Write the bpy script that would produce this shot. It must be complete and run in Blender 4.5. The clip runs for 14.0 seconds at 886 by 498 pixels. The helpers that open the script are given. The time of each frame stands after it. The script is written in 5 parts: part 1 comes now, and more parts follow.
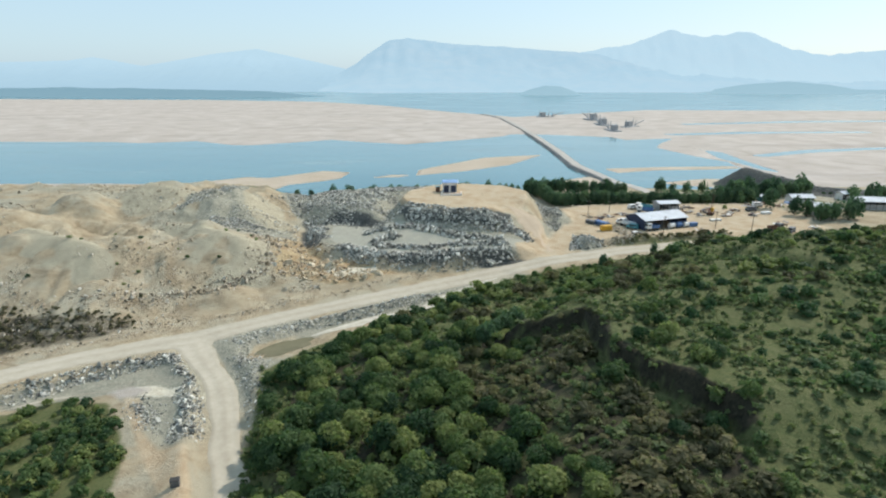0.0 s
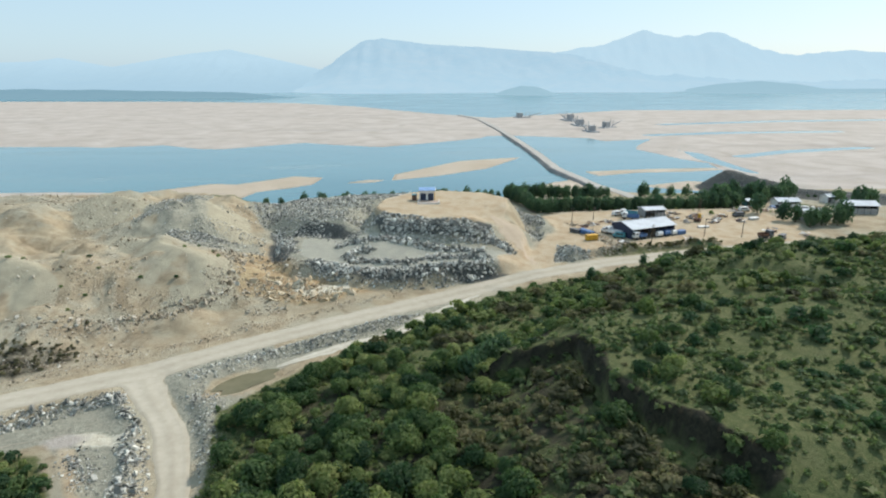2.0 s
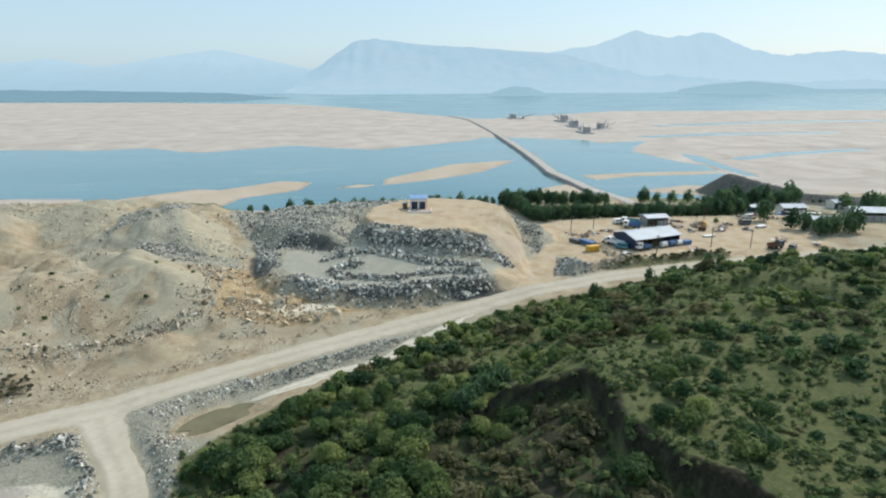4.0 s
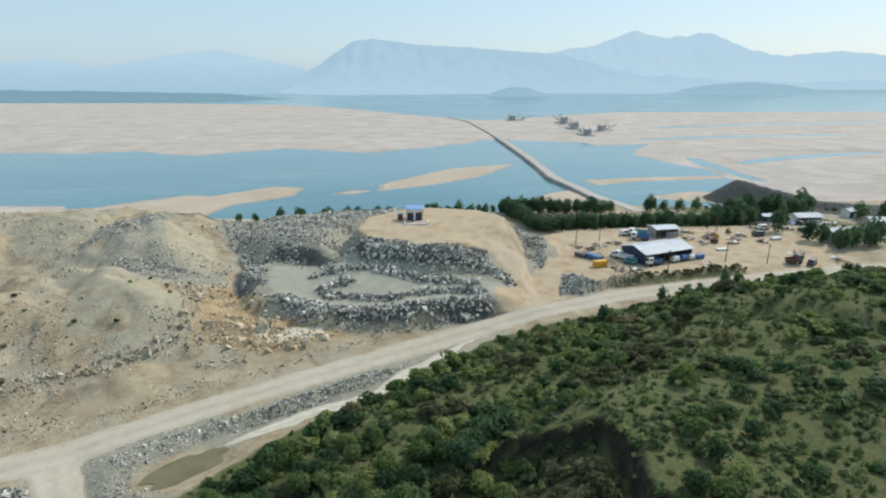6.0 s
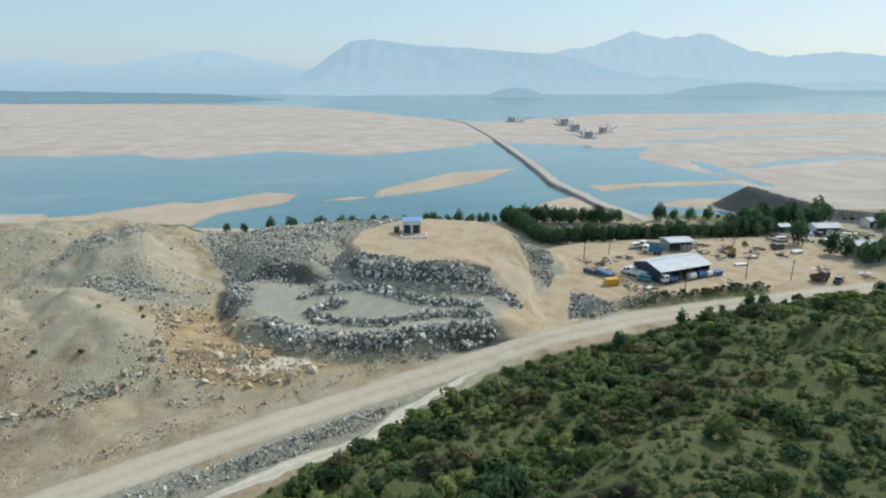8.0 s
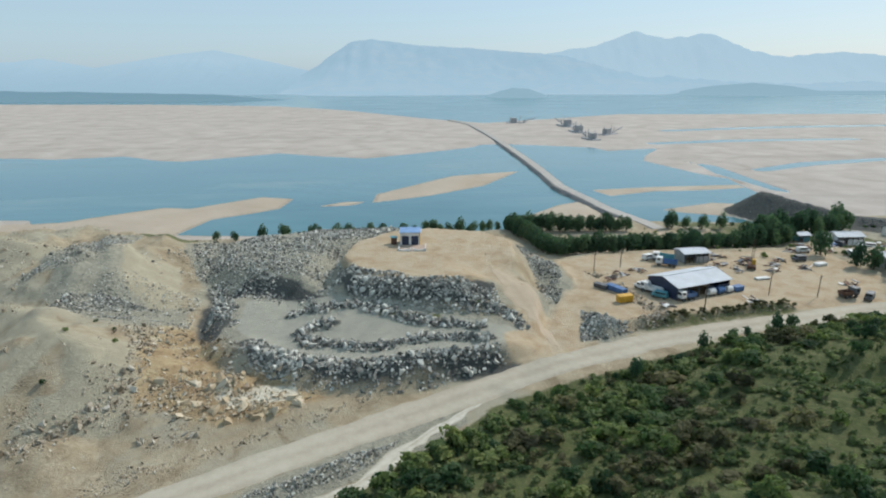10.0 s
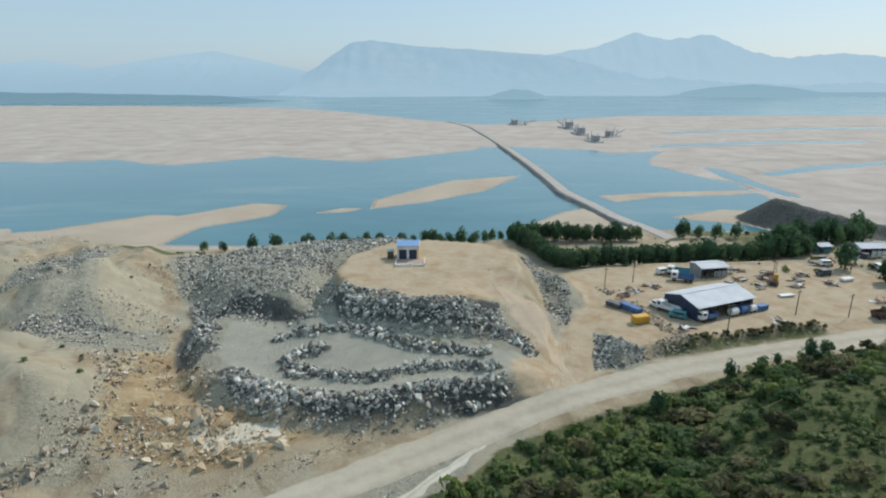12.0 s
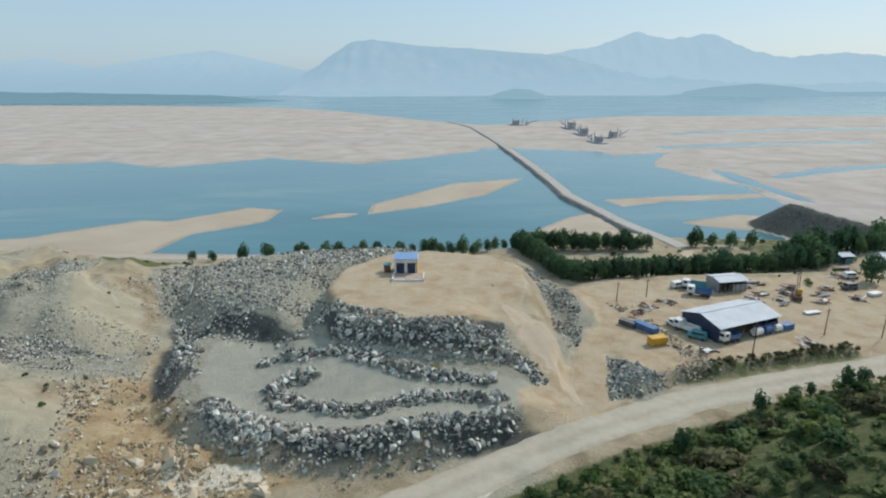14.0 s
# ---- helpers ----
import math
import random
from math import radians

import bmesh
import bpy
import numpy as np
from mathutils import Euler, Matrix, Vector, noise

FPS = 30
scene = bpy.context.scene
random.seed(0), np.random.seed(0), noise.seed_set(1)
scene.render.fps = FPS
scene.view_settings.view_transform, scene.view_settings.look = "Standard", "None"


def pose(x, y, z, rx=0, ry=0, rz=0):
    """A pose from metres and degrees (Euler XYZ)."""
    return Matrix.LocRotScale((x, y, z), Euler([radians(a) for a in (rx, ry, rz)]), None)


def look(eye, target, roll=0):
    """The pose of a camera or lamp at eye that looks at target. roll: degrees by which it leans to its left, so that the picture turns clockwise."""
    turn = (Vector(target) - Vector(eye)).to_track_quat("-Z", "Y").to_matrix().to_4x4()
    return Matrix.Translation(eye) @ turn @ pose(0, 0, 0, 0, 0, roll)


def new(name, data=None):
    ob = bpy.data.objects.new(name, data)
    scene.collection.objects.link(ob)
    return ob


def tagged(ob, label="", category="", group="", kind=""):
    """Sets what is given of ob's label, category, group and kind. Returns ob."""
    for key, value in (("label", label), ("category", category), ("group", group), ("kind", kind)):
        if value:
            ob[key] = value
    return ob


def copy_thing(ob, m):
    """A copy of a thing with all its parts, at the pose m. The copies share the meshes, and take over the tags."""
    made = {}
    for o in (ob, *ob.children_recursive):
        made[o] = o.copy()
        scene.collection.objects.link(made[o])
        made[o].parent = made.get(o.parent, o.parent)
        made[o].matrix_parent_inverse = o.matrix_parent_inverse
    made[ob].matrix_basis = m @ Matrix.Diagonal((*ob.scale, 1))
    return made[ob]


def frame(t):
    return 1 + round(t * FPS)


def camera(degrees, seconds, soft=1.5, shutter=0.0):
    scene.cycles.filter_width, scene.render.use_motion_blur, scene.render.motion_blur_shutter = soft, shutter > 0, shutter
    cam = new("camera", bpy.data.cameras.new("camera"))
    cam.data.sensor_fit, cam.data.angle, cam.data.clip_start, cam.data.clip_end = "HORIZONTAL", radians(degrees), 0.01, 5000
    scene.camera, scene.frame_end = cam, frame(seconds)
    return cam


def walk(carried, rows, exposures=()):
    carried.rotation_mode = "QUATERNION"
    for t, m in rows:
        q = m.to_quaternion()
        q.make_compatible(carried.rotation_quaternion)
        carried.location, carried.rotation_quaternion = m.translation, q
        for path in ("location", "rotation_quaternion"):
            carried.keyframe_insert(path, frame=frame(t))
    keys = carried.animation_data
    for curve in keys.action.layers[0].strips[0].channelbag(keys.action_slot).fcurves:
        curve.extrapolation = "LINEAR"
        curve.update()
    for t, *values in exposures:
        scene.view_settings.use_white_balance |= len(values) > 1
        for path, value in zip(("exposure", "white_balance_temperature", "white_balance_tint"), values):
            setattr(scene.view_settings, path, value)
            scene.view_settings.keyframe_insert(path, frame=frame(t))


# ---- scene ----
cam = camera(73.0, 14.0, soft=2.1)
walk(cam, [
    (0, pose(0.00, 0.00, 60.00, 73.797, 0, 0.003) @ pose(0, 0, 0, 0, 0, 0.081)),
    (0.5, pose(-0.02, 2.81, 60.18, 73.778, 0, -0.122) @ pose(0, 0, 0, 0, 0, 0.036)),
    (1, pose(0.05, 6.20, 60.26, 73.786, 0, -1.009) @ pose(0, 0, 0, 0, 0, -0.045)),
    (1.5, pose(0.32, 9.46, 60.49, 73.786, 0, -1.732) @ pose(0, 0, 0, 0, 0, -0.048)),
    (2, pose(0.18, 12.70, 60.59, 73.820, 0, -2.195) @ pose(0, 0, 0, 0, 0, -0.061)),
    (2.5, pose(0.27, 15.75, 60.85, 73.770, 0, -2.469) @ pose(0, 0, 0, 0, 0, -0.021)),
    (3, pose(0.39, 18.76, 60.85, 73.815, 0, -2.677) @ pose(0, 0, 0, 0, 0, -0.032)),
    (5.5, pose(1.59, 34.26, 61.80, 73.856, 0, -2.992) @ pose(0, 0, 0, 0, 0, -0.079)),
    (6, pose(1.73, 37.44, 62.07, 73.856, 0, -3.056) @ pose(0, 0, 0, 0, 0, -0.030)),
    (6.5, pose(1.91, 40.68, 62.33, 73.866, 0, -3.091) @ pose(0, 0, 0, 0, 0, -0.011)),
    (7, pose(2.21, 44.20, 62.70, 73.810, 0, -3.069) @ pose(0, 0, 0, 0, 0, -0.074)),
    (7.5, pose(2.27, 47.52, 62.71, 73.883, 0, -3.138) @ pose(0, 0, 0, 0, 0, -0.062)),
    (8, pose(2.12, 51.05, 62.85, 73.888, 0, -3.234) @ pose(0, 0, 0, 0, 0, -0.002)),
    (10.5, pose(3.17, 66.55, 63.11, 73.923, 0, -3.117) @ pose(0, 0, 0, 0, 0, -0.011)),
    (11, pose(3.31, 69.89, 63.26, 73.950, 0, -3.120) @ pose(0, 0, 0, 0, 0, -0.033)),
    (11.5, pose(3.60, 72.76, 63.39, 73.937, 0, -3.048) @ pose(0, 0, 0, 0, 0, -0.020)),
    (12, pose(3.54, 75.78, 63.26, 74.000, 0, -3.157) @ pose(0, 0, 0, 0, 0, 0.031)),
    (12.5, pose(3.42, 76.53, 63.42, 73.974, 0, -3.170) @ pose(0, 0, 0, 0, 0, 0.090)),
    (13, pose(3.61, 79.33, 63.37, 73.988, 0, -3.162) @ pose(0, 0, 0, 0, 0, 0.111)),
    (13.5, pose(3.97, 84.84, 63.62, 73.951, 0, -3.109) @ pose(0, 0, 0, 0, 0, 0.078)),
    (14, pose(4.20, 87.11, 63.65, 73.944, 0, -3.098) @ pose(0, 0, 0, 0, 0, 0.023)),
], exposures=[(0, 0.12, 6480, 10), (3, 0.07, 6440, 10), (7.5, -0.1, 6380, 10), (11, -0.23, 6300, 10), (14, -0.27, 6280, 10)])

# ---------------------------------------------------------------- world and sun
SUN_EL, SUN_AZ = radians(42), radians(52)      # azimuth from +y (ahead) towards +x (right)
world = bpy.data.worlds.new("hazy_sky")
scene.world = world
world.use_nodes = True
wn, wl = world.node_tree.nodes, world.node_tree.links
wn.clear()
sky = wn.new("ShaderNodeTexSky")
sky.sky_type = "NISHITA"
sky.sun_disc = False
sky.sun_elevation, sky.sun_rotation = SUN_EL, SUN_AZ
sky.air_density, sky.dust_density, sky.ozone_density = 1.0, 1.0, 1.3
sky_bg, sky_out = wn.new("ShaderNodeBackground"), wn.new("ShaderNodeOutputWorld")
sky_bg.inputs["Strength"].default_value = 0.12
haze = wn.new("ShaderNodeMix")                 # dust veil over the clear-sky model
haze.data_type = "RGBA"
haze.inputs[0].default_value = 0.62
haze.inputs[7].default_value = (4.7, 6.6, 7.9, 1.0)
wl.new(sky.outputs["Color"], haze.inputs[6])
wl.new(haze.outputs[2], sky_bg.inputs["Color"])
wl.new(sky_bg.outputs["Background"], sky_out.inputs["Surface"])

sun = new("sun", bpy.data.lights.new("sun", "SUN"))
sun.data.energy, sun.data.angle, sun.data.color = 3.6, radians(1.5), (1.0, 0.94, 0.85)
sun_way = Vector((math.sin(SUN_AZ) * math.cos(SUN_EL), math.cos(SUN_AZ) * math.cos(SUN_EL), math.sin(SUN_EL)))
sun.matrix_world = look(sun_way * 400, (0, 0, 0))


# ---------------------------------------------------------------- materials
def material(name, rough=0.9, metallic=0.0):
    m = bpy.data.materials.new(name)
    m.use_nodes = True
    nt = m.node_tree
    b = nt.nodes["Principled BSDF"]
    b.inputs["Roughness"].default_value, b.inputs["Metallic"].default_value = rough, metallic
    return m, nt, b


def noise_node(nt, scale, detail=4.0, rough=0.55, vec=None, distort=0.0):
    n = nt.nodes.new("ShaderNodeTexNoise")
    n.inputs["Scale"].default_value, n.inputs["Detail"].default_value = scale, detail
    n.inputs["Roughness"].default_value, n.inputs["Distortion"].default_value = rough, distort
    if vec is not None:
        nt.links.new(vec, n.inputs["Vector"])
    return n.outputs["Fac"]


def ramp(nt, fac, *stops):
    r = nt.nodes.new("ShaderNodeValToRGB")
    e = r.color_ramp.elements
    while len(e) < len(stops):
        e.new(0.5)
    for el, (p, c) in zip(e, stops):
        el.position, el.color = p, (*c, 1.0) if len(c) == 3 else c
    nt.links.new(fac, r.inputs["Fac"])
    return r.outputs["Color"]


def mix(nt, fac, a, b, mode="MIX"):
    n = nt.nodes.new("ShaderNodeMix")
    n.data_type, n.blend_type = "RGBA", mode
    for key, v in ((0, fac), (6, a), (7, b)):
        if isinstance(v, (int, float)):
            n.inputs[key].default_value = v
        elif isinstance(v, tuple):
            n.inputs[key].default_value = (*v, 1.0)
        else:
            nt.links.new(v, n.inputs[key])
    return n.outputs[2]


def calc(nt, op, a, b=0.0, c=0.0, clamp=False):
    n = nt.nodes.new("ShaderNodeMath")
    n.operation, n.use_clamp = op, clamp
    for i, v in enumerate((a, b, c)):
        if isinstance(v, (int, float)):
            n.inputs[i].default_value = v
        else:
            nt.links.new(v, n.inputs[i])
    return n.outputs[0]


def coords(nt, kind="Object"):
    return nt.nodes.new("ShaderNodeTexCoord").outputs[kind]


def world_place(nt):
    return nt.nodes.new("ShaderNodeNewGeometry").outputs["Position"]


def bumped(nt, b, height, strength=0.5, distance=0.1):
    n = nt.nodes.new("ShaderNodeBump")
    n.inputs["Strength"].default_value, n.inputs["Distance"].default_value = strength, distance
    nt.links.new(height, n.inputs["Height"])
    nt.links.new(n.outputs["Normal"], b.inputs["Normal"])


def worn(name, color, dark, rough=0.8, metallic=0.0, scale=1.5, bump=0.02):
    """Paint, metal or plaster with stains at two scales."""
    m, nt, b = material(name, rough, metallic)
    v = coords(nt)
    big, fine = noise_node(nt, scale * 0.5, 5, 0.6, v), noise_node(nt, scale * 9, 3, 0.6, v)
    c = mix(nt, ramp(nt, big, (0.35, (0, 0, 0)), (0.7, (1, 1, 1))), color, dark)
    c = mix(nt, calc(nt, "MULTIPLY", fine, 0.35), c, dark)
    nt.links.new(c, b.inputs["Base Color"])
    bumped(nt, b, fine, 0.4, bump)
    return m


def ground_material():
    m, nt, b = material("ground_soil", 0.95)
    b.inputs["Specular IOR Level"].default_value = 0.15
    v = world_place(nt)

    def zone(name):
        a = nt.nodes.new("ShaderNodeAttribute")
        a.attribute_name = name
        s = nt.nodes.new("ShaderNodeSeparateColor")
        nt.links.new(a.outputs["Color"], s.inputs["Color"])
        return dict(Red=s.outputs["Red"], Green=s.outputs["Green"], Blue=s.outputs["Blue"], Alpha=a.outputs["Alpha"])
    za, zb, zc = zone("zone_a"), zone("zone_b"), zone("zone_c")
    n_big, n_mid = noise_node(nt, 0.035, 5, 0.6, v, 0.6), noise_node(nt, 0.22, 5, 0.65, v, 0.4)
    turned = nt.nodes.new("ShaderNodeMapping")
    turned.inputs["Rotation"].default_value = (0.5, 0.35, 0.7)
    nt.links.new(v, turned.inputs["Vector"])
    w = turned.outputs["Vector"]
    n_fine, n_grit = noise_node(nt, 0.9, 7, 0.72, w, 1.4), noise_node(nt, 4.1, 4, 0.75, w, 0.9)

    def edge(mask, width=0.45):
        k = calc(nt, "MULTIPLY_ADD", calc(nt, "SUBTRACT", n_mid, 0.5), width * 2.2, mask)
        k = calc(nt, "MULTIPLY_ADD", calc(nt, "SUBTRACT", n_fine, 0.5), width, k)
        return ramp(nt, k, (0.36, (0, 0, 0)), (0.64, (1, 1, 1)))
    dirt = ramp(nt, n_mid, (0.3, (0.31, 0.25, 0.18)), (0.5, (0.42, 0.35, 0.258)), (0.7, (0.51, 0.445, 0.345)))
    dirt = mix(nt, ramp(nt, n_fine, (0.55, (0, 0, 0)), (0.72, (0.7, 0.7, 0.7))), dirt, (0.25, 0.2, 0.14))
    n_wide = noise_node(nt, 0.09, 6, 0.7, v, 1.2)
    dirt = mix(nt, ramp(nt, n_big, (0.46, (0, 0, 0)), (0.58, (0.9, 0.9, 0.9))), dirt, (0.41, 0.385, 0.32))
    dirt = mix(nt, ramp(nt, n_wide, (0.55, (0, 0, 0)), (0.63, (0.65, 0.65, 0.65))), dirt, (0.25, 0.195, 0.135))
    dirt = mix(nt, ramp(nt, n_wide, (0.3, (0.7, 0.7, 0.7)), (0.42, (0, 0, 0))), dirt, (0.5, 0.46, 0.38))
    gravel = ramp(nt, n_fine, (0.3, (0.18, 0.178, 0.155)), (0.5, (0.33, 0.325, 0.28)), (0.7, (0.48, 0.465, 0.4)))
    gravel = mix(nt, ramp(nt, n_mid, (0.4, (0, 0, 0)), (0.7, (0.6, 0.6, 0.6))), gravel, (0.37, 0.35, 0.3))
    orange = ramp(nt, n_mid, (0.3, (0.26, 0.18, 0.11)), (0.48, (0.4, 0.3, 0.19)), (0.6, (0.47, 0.38, 0.25)), (0.72, (0.64, 0.57, 0.45)))
    orange = mix(nt, ramp(nt, n_fine, (0.55, (0, 0, 0)), (0.7, (0.7, 0.7, 0.7))), orange, (0.18, 0.12, 0.07))
    grass = ramp(nt, n_fine, (0.3, (0.06, 0.08, 0.031)), (0.5, (0.114, 0.133, 0.052)), (0.72, (0.195, 0.188, 0.084)))
    grass = mix(nt, ramp(nt, n_mid, (0.45, (0, 0, 0)), (0.7, (0.75, 0.75, 0.75))), grass, (0.165, 0.165, 0.078))
    sand = ramp(nt, n_big, (0.3, (0.44, 0.38, 0.32)), (0.5, (0.52, 0.455, 0.395)), (0.7, (0.6, 0.54, 0.48)))
    stretch = nt.nodes.new("ShaderNodeMapping")
    stretch.inputs["Scale"].default_value = (0.0022, 0.022, 0.03)
    nt.links.new(v, stretch.inputs["Vector"])
    streak = noise_node(nt, 1.0, 5, 0.6, stretch.outputs["Vector"], 0.5)
    sand = mix(nt, ramp(nt, streak, (0.56, (0, 0, 0)), (0.68, (0.4, 0.4, 0.4))), sand, (0.36, 0.31, 0.28))
    tan = ramp(nt, n_mid, (0.3, (0.44, 0.325, 0.22)), (0.5, (0.515, 0.415, 0.308)), (0.72, (0.565, 0.49, 0.39)))
    tipped = ramp(nt, n_mid, (0.3, (0.38, 0.345, 0.275)), (0.55, (0.45, 0.41, 0.325)), (0.75, (0.52, 0.47, 0.37)))
    tipped = mix(nt, ramp(nt, n_grit, (0.5, (0, 0, 0)), (0.75, (0.35, 0.35, 0.35))), tipped, (0.28, 0.265, 0.22))
    lane = ramp(nt, n_mid, (0.3, (0.35, 0.35, 0.32)), (0.55, (0.41, 0.405, 0.365)), (0.75, (0.48, 0.455, 0.39)))
    chalk = ramp(nt, n_fine, (0.3, (0.5, 0.43, 0.33)), (0.55, (0.7, 0.66, 0.58)), (0.75, (0.78, 0.76, 0.71)))
    c = mix(nt, edge(zc["Red"], 0.3), dirt, tipped)
    c = mix(nt, edge(za["Green"]), c, gravel)
    c = mix(nt, edge(za["Blue"]), c, orange)
    # near-black spoil, also painted as the shade in berm gaps and pit wall
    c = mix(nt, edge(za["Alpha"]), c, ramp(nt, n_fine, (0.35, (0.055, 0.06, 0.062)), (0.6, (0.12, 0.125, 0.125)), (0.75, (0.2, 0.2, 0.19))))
    c = mix(nt, edge(zc["Green"], 0.2), c, lane)
    c = mix(nt, edge(zb["Green"], 0.25), c, tan)
    c = mix(nt, edge(zc["Blue"], 0.5), c, chalk)
    c = mix(nt, 1.0, c, (1.03, 1.0, 0.9), "MULTIPLY")
    c = mix(nt, edge(zb["Red"], 0.15), c, sand)
    ochre = ramp(nt, n_big, (0.3, (0.48, 0.395, 0.295)), (0.7, (0.58, 0.49, 0.385)))
    c = mix(nt, edge(zc["Alpha"], 0.2), c, ochre)
    c = mix(nt, edge(zb["Blue"], 0.2), c, (0.25, 0.2, 0.15))
    c = mix(nt, edge(za["Red"]), c, grass)
    # dark scrub ground, plus shade painted on the scarp and under the wood
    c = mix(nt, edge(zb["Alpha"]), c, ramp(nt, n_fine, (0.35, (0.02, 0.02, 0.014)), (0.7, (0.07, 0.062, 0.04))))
    c = mix(nt, calc(nt, "MULTIPLY", n_grit, 0.25), c, (0.2, 0.17, 0.13), "MULTIPLY")
    nt.links.new(c, b.inputs["Base Color"])
    h = calc(nt, "MULTIPLY_ADD", n_grit, 0.25, n_fine)
    bumped(nt, b, h, 0.8, 0.5)
    return m


def water_material():
    m, nt, b = material("river_water", 0.12)
    v = world_place(nt)
    st = nt.nodes.new("ShaderNodeMapping")
    st.inputs["Scale"].default_value = (0.006, 0.016, 0.02)
    nt.links.new(v, st.inputs["Vector"])
    patch = noise_node(nt, 1.0, 4, 0.6, st.outputs["Vector"], 0.6)
    nt.links.new(ramp(nt, patch, (0.3, (0.05, 0.155, 0.18)), (0.55, (0.085, 0.2, 0.222)), (0.75, (0.17, 0.25, 0.255))), b.inputs["Base Color"])
    nt.links.new(ramp(nt, patch, (0.3, (0.08, 0.08, 0.08)), (0.7, (0.2, 0.2, 0.2))), b.inputs["Roughness"])
    b.inputs["IOR"].default_value = 1.33
    bumped(nt, b, noise_node(nt, 0.8, 4, 0.6, v), 0.08, 0.1)
    return m


def road_material(name, light, dark):
    m, nt, b = material(name, 0.95)
    b.inputs["Specular IOR Level"].default_value = 0.15
    v = world_place(nt)
    big, mid, fine = noise_node(nt, 0.12, 4, 0.6, v), noise_node(nt, 0.7, 5, 0.65, v), noise_node(nt, 6, 3, 0.7, v)
    uv = nt.nodes.new("ShaderNodeAttribute")
    uv.attribute_name = "across"
    track = nt.nodes.new("ShaderNodeMath")
    track.operation = "COSINE"
    nt.links.new(calc(nt, "MULTIPLY_ADD", uv.outputs["Fac"], 6.283, -2.8), track.inputs[0])
    t = calc(nt, "MULTIPLY_ADD", track.outputs[0], 0.09, calc(nt, "MULTIPLY_ADD", mid, 0.6, calc(nt, "MULTIPLY", big, 0.5)))
    c = mix(nt, ramp(nt, t, (0.35, (0, 0, 0)), (0.75, (1, 1, 1))), dark, light)
    c = mix(nt, calc(nt, "MULTIPLY", fine, 0.3), c, dark)
    nt.links.new(c, b.inputs["Base Color"])
    bumped(nt, b, calc(nt, "MULTIPLY_ADD", fine, 0.3, mid), 0.5, 0.12)
    return m


def stone_material(name, lo, midc, hi):
    m, nt, b = material(name, 0.9)
    v = coords(nt)
    info = nt.nodes.new("ShaderNodeObjectInfo")
    geo = nt.nodes.new("ShaderNodeNewGeometry")
    r = calc(nt, "FRACT", calc(nt, "ADD", info.outputs["Random"], geo.outputs["Random Per Island"]))
    n = noise_node(nt, 2.2, 5, 0.7, v)
    k = calc(nt, "MULTIPLY_ADD", r, 0.75, calc(nt, "MULTIPLY", n, 0.35))
    nt.links.new(ramp(nt, k, (0.1, lo), (0.5, midc), (0.95, hi)), b.inputs["Base Color"])
    bumped(nt, b, n, 0.6, 0.12)
    return m


def foliage_material(name, stops):
    m, nt, b = material(name, 0.75)
    b.inputs["Specular IOR Level"].default_value = 0.25
    info, geo = nt.nodes.new("ShaderNodeObjectInfo"), nt.nodes.new("ShaderNodeNewGeometry")
    a = nt.nodes.new("ShaderNodeAttribute")
    a.attribute_name = "tint"
    r = calc(nt, "FRACT", calc(nt, "ADD", calc(nt, "MULTIPLY", info.outputs["Random"], 7.0), a.outputs["Fac"]))
    k = calc(nt, "MULTIPLY_ADD", geo.outputs["Random Per Island"], 0.24, calc(nt, "MULTIPLY", r, 0.76))
    c = ramp(nt, k, *stops)
    nt.links.new(c, b.inputs["Base Color"])
    # thin leaves let some sunlight through
    glow, both = nt.nodes.new("ShaderNodeBsdfTranslucent"), nt.nodes.new("ShaderNodeMixShader")
    nt.links.new(mix(nt, 1.0, c, (1.6, 2.0, 1.5), "MULTIPLY"), glow.inputs["Color"])
    both.inputs[0].default_value = 0.35
    nt.links.new(b.outputs[0], both.inputs[1])
    nt.links.new(glow.outputs[0], both.inputs[2])
    out = next(n for n in nt.nodes if n.type == "OUTPUT_MATERIAL")
    nt.links.new(both.outputs[0], out.inputs["Surface"])
    return m


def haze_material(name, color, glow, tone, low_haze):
    """Far hills whose daylight haze is painted in as emitted colour, by height."""
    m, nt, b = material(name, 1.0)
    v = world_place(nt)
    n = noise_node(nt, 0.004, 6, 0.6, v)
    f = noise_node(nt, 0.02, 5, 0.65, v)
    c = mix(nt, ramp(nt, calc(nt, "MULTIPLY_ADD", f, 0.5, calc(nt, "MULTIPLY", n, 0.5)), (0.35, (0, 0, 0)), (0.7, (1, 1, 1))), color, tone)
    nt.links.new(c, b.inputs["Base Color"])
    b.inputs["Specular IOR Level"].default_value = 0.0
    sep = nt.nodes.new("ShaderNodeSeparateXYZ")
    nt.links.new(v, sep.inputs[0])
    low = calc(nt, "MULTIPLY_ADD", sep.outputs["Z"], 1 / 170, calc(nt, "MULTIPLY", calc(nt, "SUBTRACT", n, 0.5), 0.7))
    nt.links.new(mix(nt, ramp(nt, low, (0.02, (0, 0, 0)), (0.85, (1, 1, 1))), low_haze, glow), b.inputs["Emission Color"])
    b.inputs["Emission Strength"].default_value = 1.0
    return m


def mud_water():
    m, nt, b = material("muddy_water", 0.45)
    b.inputs["Specular IOR Level"].default_value = 0.2
    nt.links.new(ramp(nt, noise_node(nt, 0.3, 4, 0.6, world_place(nt)), (0.3, (0.13, 0.115, 0.06)), (0.7, (0.19, 0.165, 0.095))), b.inputs["Base Color"])
    return m


